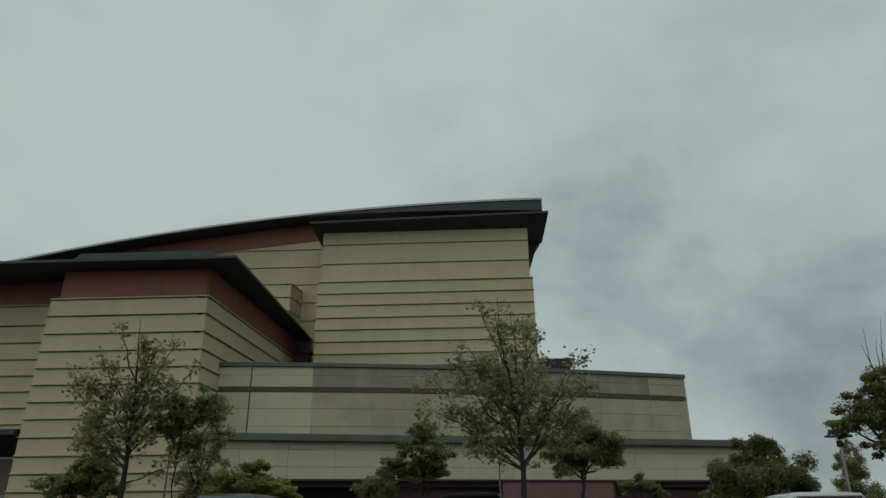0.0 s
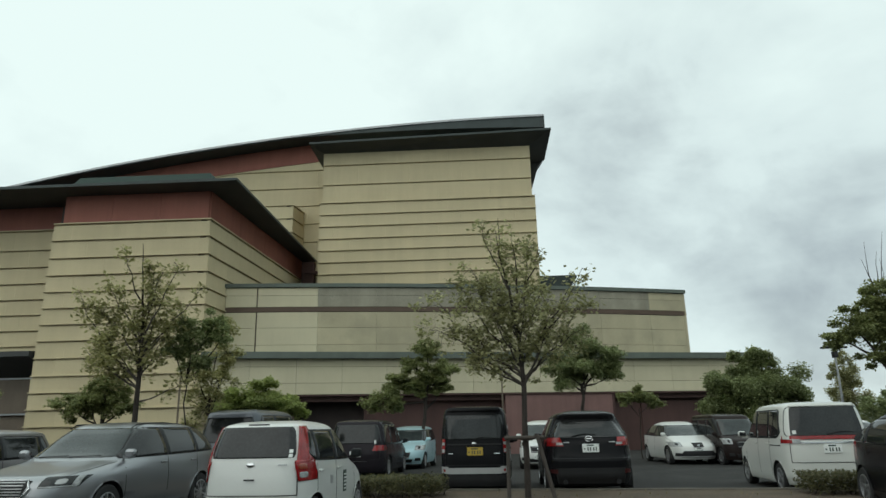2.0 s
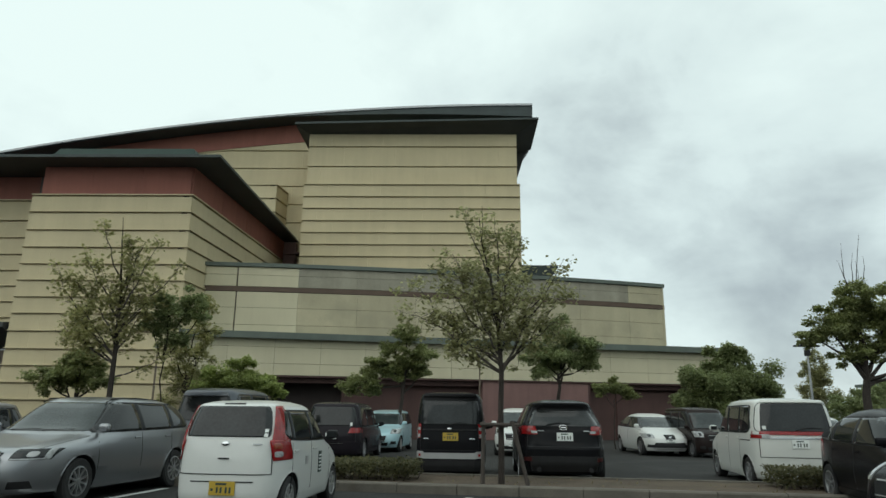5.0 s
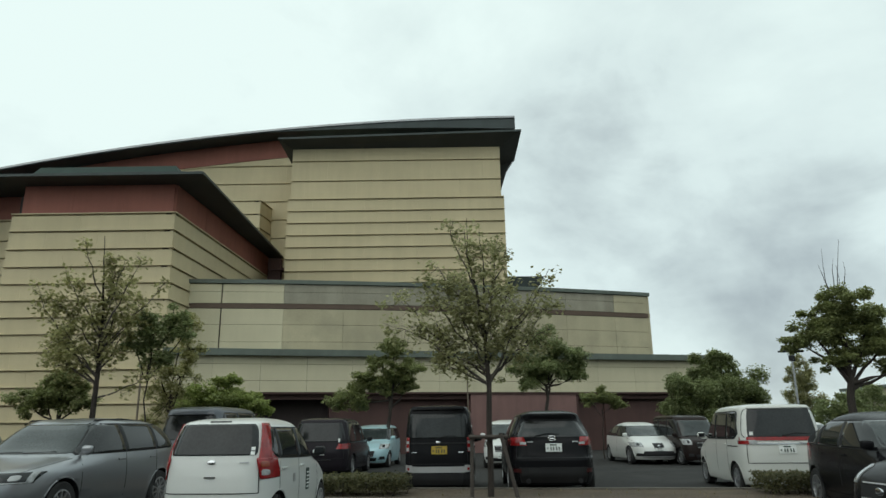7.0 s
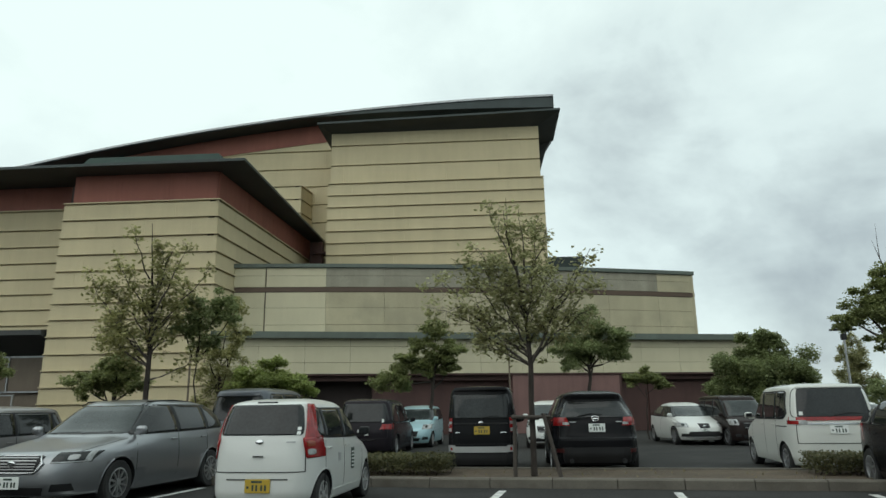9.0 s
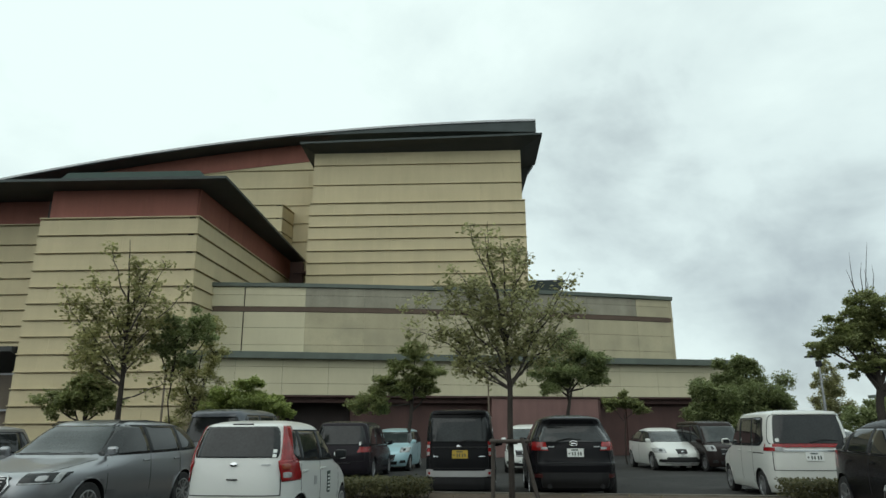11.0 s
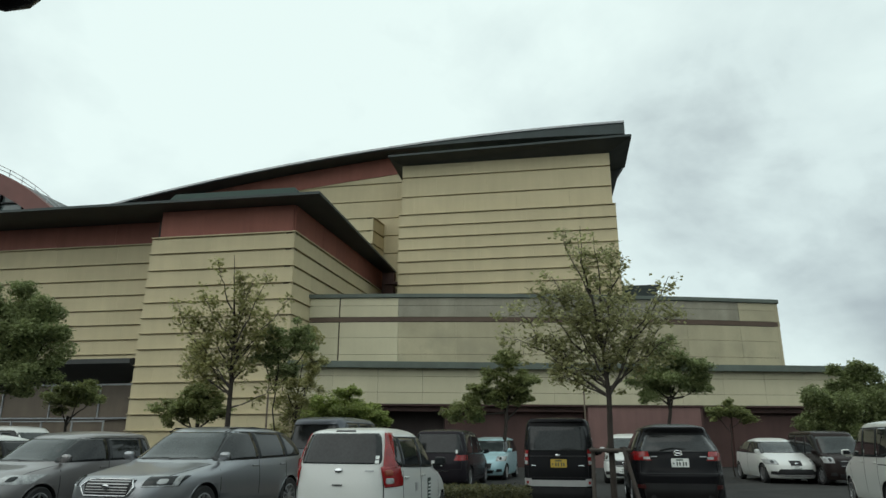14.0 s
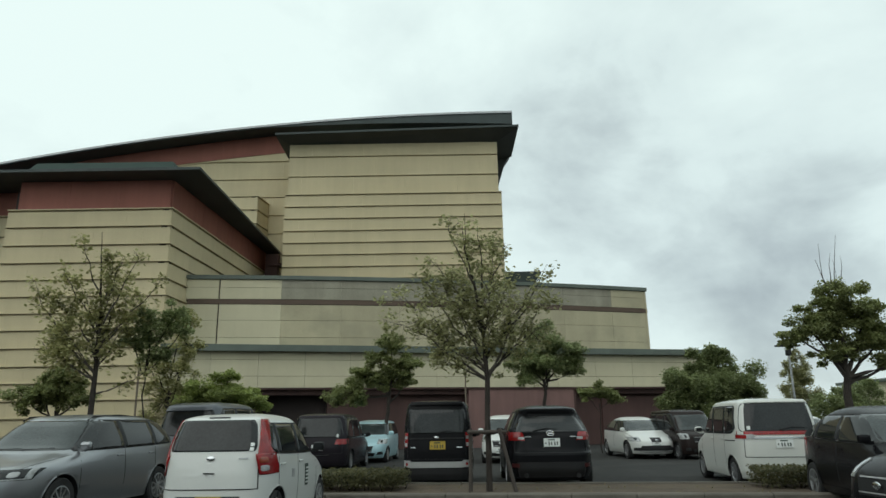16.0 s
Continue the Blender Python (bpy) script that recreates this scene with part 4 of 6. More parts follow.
# small white hatchback, seen from behind
def small_white_hatch():
    car, sh = make_car("white_hatchback", "white kei hatchback with tall red tail lamps and a yellow plate", "hatch", 3.395, 1.475, 1.52, P_WHITE, park(-2.95, 8.85, -4.5, 3.395, -1), 0.275, SILVERPL, 7,
                       rear_glass=(1.035, 1.41, 0.80, 0.85), mirror_mat=BLACKPL)
    for s in (-1, 1):
        a, b = (0.78, 0.985) if s > 0 else (-0.985, -0.78)
        l = part("tail_lamp", end_pane(sh, -1, 0.76, 1.01, *((0.83, 0.985) if s > 0 else (-0.985, -0.83)), a, b, nz=8, nx=6, lift=0.024, soft=0.06), TAIL, car, "tall red tail lamp", smooth=True)
        part("upper_lens", end_pane(sh, -1, 0.99, 1.43, *((0.81, 0.985) if s > 0 else (-0.985, -0.81)), *((0.91, 0.985) if s > 0 else (-0.985, -0.91)), nz=10, nx=6, lift=0.022), TAIL, l, "narrow red upper lens", smooth=True)
        part("reversing_lamp", end_pane(sh, -1, 0.90, 0.97, a + 0.06, b - 0.05, a + 0.06, b - 0.05, nz=8, nx=6, lift=0.029, soft=0.4), AMBER, l, smooth=True)
        part("indicator", end_pane(sh, -1, 0.80, 0.87, a + 0.07, b - 0.05, a + 0.07, b - 0.05, nz=8, nx=6, lift=0.029, soft=0.4), CLEAR, l, smooth=True)
    hatch_lines(car, sh, 0.60, 1.02, 0.81)
    part("bumper_gap", end_pane(sh, -1, 0.505, 0.52, -0.55, 0.55, -0.55, 0.55, nz=1, lift=0.005), BLACKPL, car)
    part("brake_light", boxbm(-0.14, 0.14, -0.008, 0.008, -0.011, 0.011, bevel=0.004), BLACKPL, car, "dark slim brake light").matrix_local = on_rear(sh, 0.0, 1.463)
    plate(car, on_rear(sh, 0.02, 0.435), PL_YELLOW)
    bm = bmesh.new()
    bmesh.ops.create_uvsphere(bm, u_segments=16, v_segments=8, radius=0.05)
    bmesh.ops.scale(bm, vec=(1.1, 0.2, 0.6), verts=bm.verts)
    part("badge", bm, CHROME, car, "plain chrome oval badge", smooth=True).matrix_local = on_rear(sh, 0, 0.97)
    part("name_bars", boxbm(-0.06, 0.06, -0.004, 0.004, -0.007, 0.007), STEEL, car, "plain grey bar").matrix_local = on_rear(sh, 0.42, 0.965)
    part("keyhole_bar", boxbm(-0.07, 0.07, -0.006, 0.006, -0.008, 0.008), BLACKPL, car).matrix_local = on_rear(sh, 0.0, 0.79)
    for k in (0, 1):
        part("sticker", boxbm(-0.03, 0.03, -0.003, 0.003, -0.022, 0.022), PL_WHITE, car, "small round white sticker").matrix_local = on_rear(sh, 0.50, 1.075 + 0.055 * k)
    for y, z, w, h, mt in ((-0.55, 0.72, 0.06, 0.055, SILVERPL), (0.10, 0.66, 0.075, 0.15, PL_INK)):
        x = sh.side_x(y, z, 1)
        sgn = part("door_sign", boxbm(x, x + 0.006, y - w, y + w, z - h, z + h), mt, car, "small dark notice on the door" if mt is PL_INK else "small grey sticker")
        if mt is PL_INK:
            bm = bmesh.new()
            for k in range(5):
                box(bm, x + 0.005, x + 0.009, y - w + 0.015, y + w - 0.015, z - h + 0.03 + k * 0.05, z - h + 0.05 + k * 0.05)
            part("writing_bars", bm, PL_WHITE, sgn)


small_white_hatch()


# silver wagon, facing the camera
def front_face(car, sh, z_lamp, z_grille, lamp_w=(0.55, 0.93), grille_w=0.5, mat=BLACKPL, bars=4, dz=0.07, plate_z=0.42, plate_mat=PL_WHITE, fog=True, dark_lamp=False):
    for s in (-1, 1):
        a, b = (lamp_w if s > 0 else (-lamp_w[1], -lamp_w[0]))
        hl = part("headlamp", end_pane(sh, 1, z_lamp - dz, z_lamp + dz, a, b, a + 0.02 * s, b + 0.015 * s, nz=5, nx=8, lift=0.012), GLASS if dark_lamp else CLEAR, car, "headlamp with a dark inner housing" if dark_lamp else "clear headlamp")
        m = (a + b) / 2
        if dark_lamp:
            u = m + 0.05 * s
            part("lamp_projector", end_pane(sh, 1, z_lamp - dz * 0.5, z_lamp + dz * 0.45, u - 0.042, u + 0.042, u - 0.042, u + 0.042, nz=8, nx=6, lift=0.02, soft=0.5), SILVERPL, hl, "silver-rimmed projector lens")
            part("light_strip", end_pane(sh, 1, z_lamp - dz * 0.97, z_lamp - dz * 0.78, a + 0.01, b - 0.01, a + 0.01, b - 0.01, nz=2, nx=8, lift=0.018), CLEAR, hl, "clear light strip")
            e = b if s > 0 else a
            part("side_lens", end_pane(sh, 1, z_lamp - dz * 0.9, z_lamp + dz * 0.95, *sorted((e, e - 0.03 * s)), *sorted((e, e - 0.03 * s)), nz=3, nx=3, lift=0.018), CLEAR, hl, "clear side lens")
        else:
            part("lamp_projector", end_pane(sh, 1, z_lamp - dz * 0.5, z_lamp + dz * 0.55, m - 0.05, m + 0.04, m - 0.05, m + 0.04, nz=6, nx=5, lift=0.018, soft=0.4), GLASS, hl, "dark projector lens")
        if fog:
            part("fog_lamp_recess", end_pane(sh, 1, 0.30, 0.40, min(s * 0.62, s * 0.86), max(s * 0.62, s * 0.86), min(s * 0.66, s * 0.84), max(s * 0.66, s * 0.84), nz=2, lift=0.008), BLACKPL, car)
        part("bonnet_gap", end_pane(sh, 1, z_lamp + dz, sh.belt - 0.03, s * 0.80 - 0.005, s * 0.80 + 0.005, s * 0.90 - 0.005, s * 0.90 + 0.005, nz=8, nx=1, lift=0.002), BLACKPL, car)
    g = part("grille", end_pane(sh, 1, z_grille - 0.11, z_grille + 0.09, -grille_w * 0.85, grille_w * 0.85, -grille_w, grille_w, lift=0.012), mat, car, "dark grille")
    for k in range(bars):
        z = z_grille - 0.08 + k * 0.145 / max(1, bars - 1)
        part("grille_bar", end_pane(sh, 1, z - 0.006, z + 0.006, -grille_w * 0.84, grille_w * 0.84, -grille_w * 0.84, grille_w * 0.84, nz=1, lift=0.022), SILVERPL, g, "silver bar")
    part("lower_intake", end_pane(sh, 1, 0.25, 0.36, -0.5, 0.5, -0.55, 0.55, nz=2, lift=0.008), BLACKPL, car)
    plate(car, on_front(sh, 0, plate_z), plate_mat)
    bm = bmesh.new()
    bmesh.ops.create_uvsphere(bm, u_segments=16, v_segments=8, radius=0.06)
    bmesh.ops.scale(bm, vec=(1.1, 0.2, 0.65), verts=bm.verts)
    part("badge", bm, CHROME, car, "plain chrome oval badge", smooth=True).matrix_local = on_front(sh, 0, z_grille) @ pose(0, -0.03, 0)
    bm = bmesh.new()
    zb = sh.belt + 0.05
    for x0, x1 in ((-0.05, -0.55), (0.5, 0.0)):
        tube(bm, [(x0, sh.end_y(x0, zb, 1) + 0.02, zb), (x1, sh.end_y(x1, zb + 0.02, 1) + 0.02, zb + 0.02)], [0.012, 0.008], 5)
    part("wipers", bm, BLACKPL, car)


def silver_wagon():
    car, sh = make_car("silver_wagon", "silver estate car with roof rails and a barred grille", "wagon", 4.80, 1.92, 1.635, P_SILVER, pose(-6.43, 12.0, 0, 0, 0, 172.5), 0.33, ALLOY, 10, rear_glass=(1.02, 1.42, 0.8, 0.8))
    front_face(car, sh, 0.745, 0.68, (0.60, 0.925), 0.46, bars=5, dz=0.068, dark_lamp=True)
    bm = bmesh.new()
    hexa = [(-0.38, 0.785), (0.38, 0.785), (0.48, 0.68), (0.38, 0.555), (-0.38, 0.555), (-0.48, 0.68), (-0.38, 0.785)]
    pts = [Vector(a).lerp(Vector(b), k / 4) for a, b in zip(hexa, hexa[1:]) for k in range(4)] + [Vector(hexa[-1])]
    tube(bm, [(p.x, sh.end_y(p.x, p.y, 1) + 0.02, p.y) for p in pts], [0.013] * len(pts), 6)
    part("grille_frame", bm, CHROME, car, "chrome six-sided grille frame", smooth=True)
    for s in (-1, 1):
        bm = bmesh.new()
        pts = [(s * 0.58, 0.36, 1.49), (s * 0.585, 0.22, 1.55), (s * 0.585, -0.5, 1.575), (s * 0.58, -1.15, 1.545), (s * 0.57, -1.32, 1.48)]
        tube(bm, pts, [0.016] * 5, 6)
        part("roof_rail", bm, BLACKPL, car, "dark roof rail")
        part("tail_lamp", end_pane(sh, -1, 0.82, 1.0, min(s * 0.55, s * 0.95), max(s * 0.55, s * 0.95), min(s * 0.6, s * 0.95), max(s * 0.6, s * 0.95), lift=0.012), TAIL, car)
        part("tail_lamp_side", side_pane(sh, s, 0.84, 1.0, -2.22, -1.98, -2.18, -2.02, lift=0.012), TAIL, car)


silver_wagon()


def grey_sedan():
    car, sh = make_car("grey_sedan", "warm silver-grey hatchback parked nose out", "hatch", 3.78, 1.69, 1.52, P_GREY, pose(-9.55, 12.2, 0, 0, 0, 172), 0.29, ALLOY, 6)
    front_face(car, sh, 0.70, 0.66, (0.6, 0.94), 0.4, bars=3)


grey_sedan()


def white_sedan():
    car, sh = make_car("white_saloon", "white low saloon parked nose out", "liftback", 4.4, 1.72, 1.46, P_WHITE, pose(-12.0, 12.6, 0, 0, 0, 172), 0.30, ALLOY, 6)
    front_face(car, sh, 0.66, 0.60, (0.6, 0.94), 0.4, bars=2)


white_sedan()


def white_kei_van():
    car, sh = make_car("white_van", "white boxy van beyond the planting strip", "box", 3.4, 1.48, 1.80, P_WHITE, pose(-17.3, 20.0, 0, 0, 0, -98.5), 0.27, SILVERPL, 6)


white_kei_van()


# black tall box van, seen from behind
def black_box_van():
    car, sh = make_car("black_box_van", "black tall kei van with a silver bumper strip and yellow plate", "box", 3.395, 1.475, 1.84, P_BLACK, park(-0.2, 15.0, -3, 3.395, -1), 0.275, ALLOY, 6,
                       rear_glass=(1.14, 1.64, 0.90, 0.90))
    for s in (-1, 1):
        a, b = (0.845, 0.985) if s > 0 else (-0.985, -0.845)
        l = part("tail_lamp", end_pane(sh, -1, 0.87, 1.16, a, b, a, b, nz=6, nx=5, lift=0.018), TAIL, car, "upright clear and red tail lamp")
        part("clear_lens", end_pane(sh, -1, 1.03, 1.09, a + 0.01, b - 0.01, a + 0.01, b - 0.01, nz=2, nx=4, lift=0.024), CLEAR, l)
        part("clear_lens", end_pane(sh, -1, 0.88, 0.95, a + 0.01, b - 0.01, a + 0.01, b - 0.01, nz=2, nx=4, lift=0.024), CLEAR, l)
        f = part("reflector_pod", end_pane(sh, -1, 0.46, 0.60, min(s * 0.75, s * 0.96), max(s * 0.75, s * 0.96), min(s * 0.75, s * 0.96), max(s * 0.75, s * 0.96), nz=3, nx=5, lift=0.04), SILVERPL, car, "silver bumper corner")
        part("reflector", end_pane(sh, -1, 0.50, 0.55, min(s * 0.83, s * 0.89), max(s * 0.83, s * 0.89), min(s * 0.83, s * 0.89), max(s * 0.83, s * 0.89), nz=2, nx=3, lift=0.046), TAIL, f)
    part("bumper_strip", end_pane(sh, -1, 0.45, 0.57, -0.77, 0.77, -0.75, 0.75, nz=2, lift=0.03), SILVERPL, car, "silver bumper strip")
    part("lower_bumper", end_pane(sh, -1, 0.20, 0.43, -0.9, 0.9, -0.9, 0.9, nz=3, lift=0.02), BLACKPL, car)
    hatch_lines(car, sh, 0.62, 1.12, 0.84)
    part("garnish", end_pane(sh, -1, 1.03, 1.06, -0.8, 0.8, -0.8, 0.8, nz=1, lift=0.012), BLACKPL, car)
    plate(car, on_rear(sh, 0.02, 0.90), PL_YELLOW)
    bm = bmesh.new()
    bmesh.ops.create_uvsphere(bm, u_segments=16, v_segments=8, radius=0.05)
    bmesh.ops.scale(bm, vec=(1.1, 0.2, 0.6), verts=bm.verts)
    part("badge", bm, CHROME, car, "plain chrome oval badge", smooth=True).matrix_local = on_rear(sh, 0.0, 1.06)
    part("spoiler", end_pane(sh, -1, 1.72, 1.77, -0.88, 0.88, -0.86, 0.86, nz=2, lift=0.05), P_BLACK, car)
    part("name_bars", boxbm(-0.06, 0.06, -0.004, 0.004, -0.01, 0.01), CHROME, car).matrix_local = on_rear(sh, 0.48, 0.86)
    part("name_bars", boxbm(-0.05, 0.05, -0.004, 0.004, -0.01, 0.01), CHROME, car).matrix_local = on_rear(sh, -0.5, 0.86)
    rear_wiper(car, sh, 1.15, 0.0, 0.4)


black_box_van()


# black suv, seen from behind
def black_suv():
    car, sh = make_car("black_suv", "black crossover with red tail lamps and a white plate", "suv", 4.54, 1.84, 1.70, P_BLACK, park(2.14, 14.4, -2, 4.54, -1), 0.35, ALLOY, 5, clad=True,
                       rear_glass=(1.13, 1.46, 0.86, 0.80))
    for s in (-1, 1):
        o = lambda a, b: (min(s * a, s * b), max(s * a, s * b))
        part("tail_lamp", end_pane(sh, -1, 0.98, 1.14, *o(0.58, 0.975), *o(0.66, 0.985), nz=5, nx=8, lift=0.018), TAIL, car, "wide red tail lamp")
        part("lamp_clear_strip", end_pane(sh, -1, 1.0, 1.045, *o(0.60, 0.74), *o(0.60, 0.74), nz=1, nx=4, lift=0.024), CLEAR, car)
        part("reflector", end_pane(sh, -1, 0.46, 0.53, *o(0.72, 0.88), *o(0.72, 0.88), nz=2, nx=5, lift=0.03), TAIL_DARK, car, "dull red bumper reflector")
        bm = bmesh.new()
        tube(bm, [(s * 0.52, -2.28, 0.30), (s * 0.52, -2.12, 0.30)], [0.045, 0.045], 12)
        part("exhaust_tip", bm, BLACKPL, car, "dark exhaust tip")
    part("lower_bumper", end_pane(sh, -1, 0.27, 0.56, -0.92, 0.92, -0.92, 0.92, nz=4, lift=0.02), BLACKPL, car, "unpainted lower bumper")
    part("spoiler", end_pane(sh, -1, 1.53, 1.59, -0.86, 0.86, -0.82, 0.82, nz=3, lift=0.045), P_BLACK, car)
    hatch_lines(car, sh, 0.74, 1.10, 0.80)
    plate(car, on_rear(sh, 0.02, 0.94), PL_WHITE)
    bm = bmesh.new()
    n = 24
    tube(bm, [(0.075 * math.cos(k * math.tau / n), -0.01, 0.058 * math.sin(k * math.tau / n)) for k in range(n + 1)], [0.009] * (n + 1), 5)
    box(bm, -0.05, 0.05, -0.015, -0.005, -0.008, 0.008)
    part("badge", bm, CHROME, car, "plain chrome ring badge").matrix_local = on_rear(sh, 0.0, 1.115)
    for x in (-0.46, 0.46):
        part("name_bars", boxbm(-0.06, 0.06, -0.004, 0.004, -0.008, 0.008), STEEL, car).matrix_local = on_rear(sh, x, 1.055)
    rear_wiper(car, sh, 1.17, -0.35, 0.15)


black_suv()


# white tall wagon, seen from behind
def white_tall_wagon():
    car, sh = make_car("white_tall_wagon", "pearl white tall wagon with a red band across its tailgate", "solio", 3.71, 1.69, 1.765, P_PEARL, park(6.70, 14.15, -5.5, 3.71, -1), 0.29, ALLOY, 6,
                       rear_glass=(1.09, 1.645, 0.935, 0.93))
    part("lamp_band", end_pane(sh, -1, 1.03, 1.10, -0.96, 0.96, -0.96, 0.96, nz=3, nx=14, lift=0.016), TAIL, car, "red band between the tail lamps")
    part("chrome_strip", end_pane(sh, -1, 0.955, 0.985, -0.62, 0.62, -0.62, 0.62, nz=1, lift=0.02), CHROME, car)
    for s in (-1, 1):
        o = lambda a, b: (min(s * a, s * b), max(s * a, s * b))
        part("tail_lamp", end_pane(sh, -1, 0.955, 1.04, *o(0.58, 0.97), *o(0.64, 0.975), nz=3, nx=8, lift=0.018), CLEAR, car, "clear and red tail lamp")
        part("tail_lamp_red", end_pane(sh, -1, 0.96, 1.03, *o(0.80, 0.97), *o(0.80, 0.97), nz=3, nx=5, lift=0.024), TAIL, car)
        part("rail_gap", side_pane(sh, s, 0.905, 0.925, -1.55, -0.95, -1.55, -0.95, nz=1, lift=0.003), BLACKPL, car)
    hatch_lines(car, sh, 0.60, 1.0, 0.84)
    part("spoiler", end_pane(sh, -1, 1.66, 1.695, -0.86, 0.86, -0.84, 0.84, nz=2, lift=0.03), P_PEARL, car)
    plate(car, on_rear(sh, 0.05, 0.86), PL_WHITE)
    part("sticker", boxbm(-0.035, 0.035, -0.003, 0.003, -0.035, 0.035, bevel=0.002), PL_WHITE, car, "small white sticker").matrix_local = on_rear(sh, -0.60, 1.17)
    rear_wiper(car, sh, 1.13, 0.0, 0.5)


white_tall_wagon()


def white_liftback():
    car, sh = make_car("white_liftback", "white hybrid liftback facing the aisle", "liftback", 4.46, 1.745, 1.49, P_WHITE, park(7.5, 25.2, 182.5, 4.46, 1), 0.31, ALLOY, 7, front_glass=GLASS_CLEAR)
    front_face(car, sh, 0.69, 0.645, (0.60, 0.93), 0.22, bars=1, dz=0.075, plate_z=0.50)
    part("lower_grille", end_pane(sh, 1, 0.31, 0.47, -0.70, 0.70, -0.60, 0.60, nz=3, lift=0.016), BLACKPL, car, "black trapezoid lower grille")
    part("chin_strip", end_pane(sh, 1, 0.27, 0.30, -0.70, 0.70, -0.70, 0.70, nz=1, lift=0.03), SILVERPL, car)


white_liftback()


def slate_van():
    car, sh = make_car("slate_minivan", "slate grey minivan beyond the planting strip", "van", 4.7, 1.70, 1.97, P_SLATE, park(-6.35, 17.1, -6, 4.7, -1), 0.31, ALLOY, 6, rear_glass=(1.08, 1.66, 0.86, 0.84))
    for s in (-1, 1):
        o = (min(s * 0.84, s * 0.97), max(s * 0.84, s * 0.97))
        part("tail_lamp", end_pane(sh, -1, 0.9, 1.2, *o, *o, nz=5, nx=4, lift=0.015), TAIL, car)
    part("spoiler", end_pane(sh, -1, 1.74, 1.80, -0.8, 0.8, -0.78, 0.78, nz=2, lift=0.06), P_SLATE, car)
    hatch_lines(car, sh, 0.6, 1.05, 0.82)


slate_van()


def plum_minivan():
    car, sh = make_car("dark_minivan", "dark plum minivan with red tail lamps", "van", 4.58, 1.75, 1.70, P_NAVY, park(-3.75, 20.6, -3, 4.58, -1), 0.31, ALLOY, 6, rear_glass=(1.10, 1.68, 0.88, 0.84))
    for s in (-1, 1):
        o = lambda a, b: (min(s * a, s * b), max(s * a, s * b))
        part("tail_lamp", end_pane(sh, -1, 0.80, 0.95, *o(0.58, 0.97), *o(0.66, 0.975), nz=4, nx=8, lift=0.018), TAIL, car, "swept red tail lamp")
        part("sticker", boxbm(-0.03, 0.03, -0.003, 0.003, -0.05, 0.05), PL_WHITE, car).matrix_local = on_rear(sh, 0.58 * s, 1.05)
    part("chrome_strip", end_pane(sh, -1, 0.50, 0.515, -0.4, 0.4, -0.4, 0.4, nz=1, lift=0.012), CHROME, car)
    hatch_lines(car, sh, 0.55, 0.95, 0.82)
    plate(car, on_rear(sh, 0.0, 0.72), PL_WHITE)


plum_minivan()


def pale_blue_hatch():
    car, sh = make_car("pale_blue_hatchback", "pale blue small hatchback facing the aisle", "hatch", 3.7, 1.66, 1.52, P_BLUE, park(-3.0, 25.4, 175, 3.7, 1), 0.28, SILVERPL, 6)
    front_face(car, sh, 0.74, 0.50, (0.6, 0.94), 0.45, bars=1, dz=0.08)


pale_blue_hatch()


def white_small_car():
    car, sh = make_car("white_small_hatchback", "small white hatchback facing the aisle beside the suv", "hatch", 3.6, 1.48, 1.62, P_WHITE, park(1.85, 24.0, 171.5, 3.6, 1), 0.28, SILVERPL, 6)
    front_face(car, sh, 0.82, 0.66, (0.62, 0.95), 0.4, bars=2, dz=0.11)


white_small_car()


def brown_van():
    car, sh = make_car("dark_brown_van", "dark brown tall van facing the aisle", "box", 3.4, 1.475, 1.72, P_BROWN, park(8.95, 24.6, 184, 3.4, 1), 0.28, ALLOY, 6)
    front_face(car, sh, 0.78, 0.68, (0.66, 0.96), 0.5, bars=2, dz=0.09)


brown_van()


def far_white_saloon():
    car, sh = make_car("far_white_saloon", "white saloon parked behind the tall wagon", "liftback", 4.4, 1.72, 1.45, P_WHITE, park(12.1, 22.2, 176, 4.4, 1), 0.30, ALLOY, 6)
    front_face(car, sh, 0.66, 0.60, (0.62, 0.95), 0.35, bars=2)


far_white_saloon()


def black_hatch():
    car, sh = make_car("black_hatchback", "black hatchback backed in at the kerb", "liftback", 4.2, 1.72, 1.52, P_BLACK, pose(6.84, 10.75, 0, 0, 0, GRID + 180), 0.31, ALLOY, 5)
    for s in (-1, 1):
        o = (min(s * 0.80, s * 0.97), max(s * 0.80, s * 0.97))
        part("tail_lamp", end_pane(sh, -1, 0.75, 1.02, *o, *o, nz=5, nx=4, lift=0.015), TAIL, car)


black_hatch()


def black_aisle_car():
    car, sh = make_car("black_crossover", "near-black crossover standing across the aisle with clear headlamps", "suv", 4.5, 1.76, 1.66, P_BLACK, park(4.3, 7.2, 95, 4.5, 1), 0.33, ALLOY, 6)
    front_face(car, sh, 0.82, 0.68, (0.50, 0.965), 0.4, bars=2, dz=0.085)
    for s in (-1, 1):
        part("headlamp_side", side_pane(sh, s, 0.77, 0.89, 1.60, 1.98, 1.60, 1.92, lift=0.012), CLEAR, car, "headlamp wrapping round the wing")


black_aisle_car()


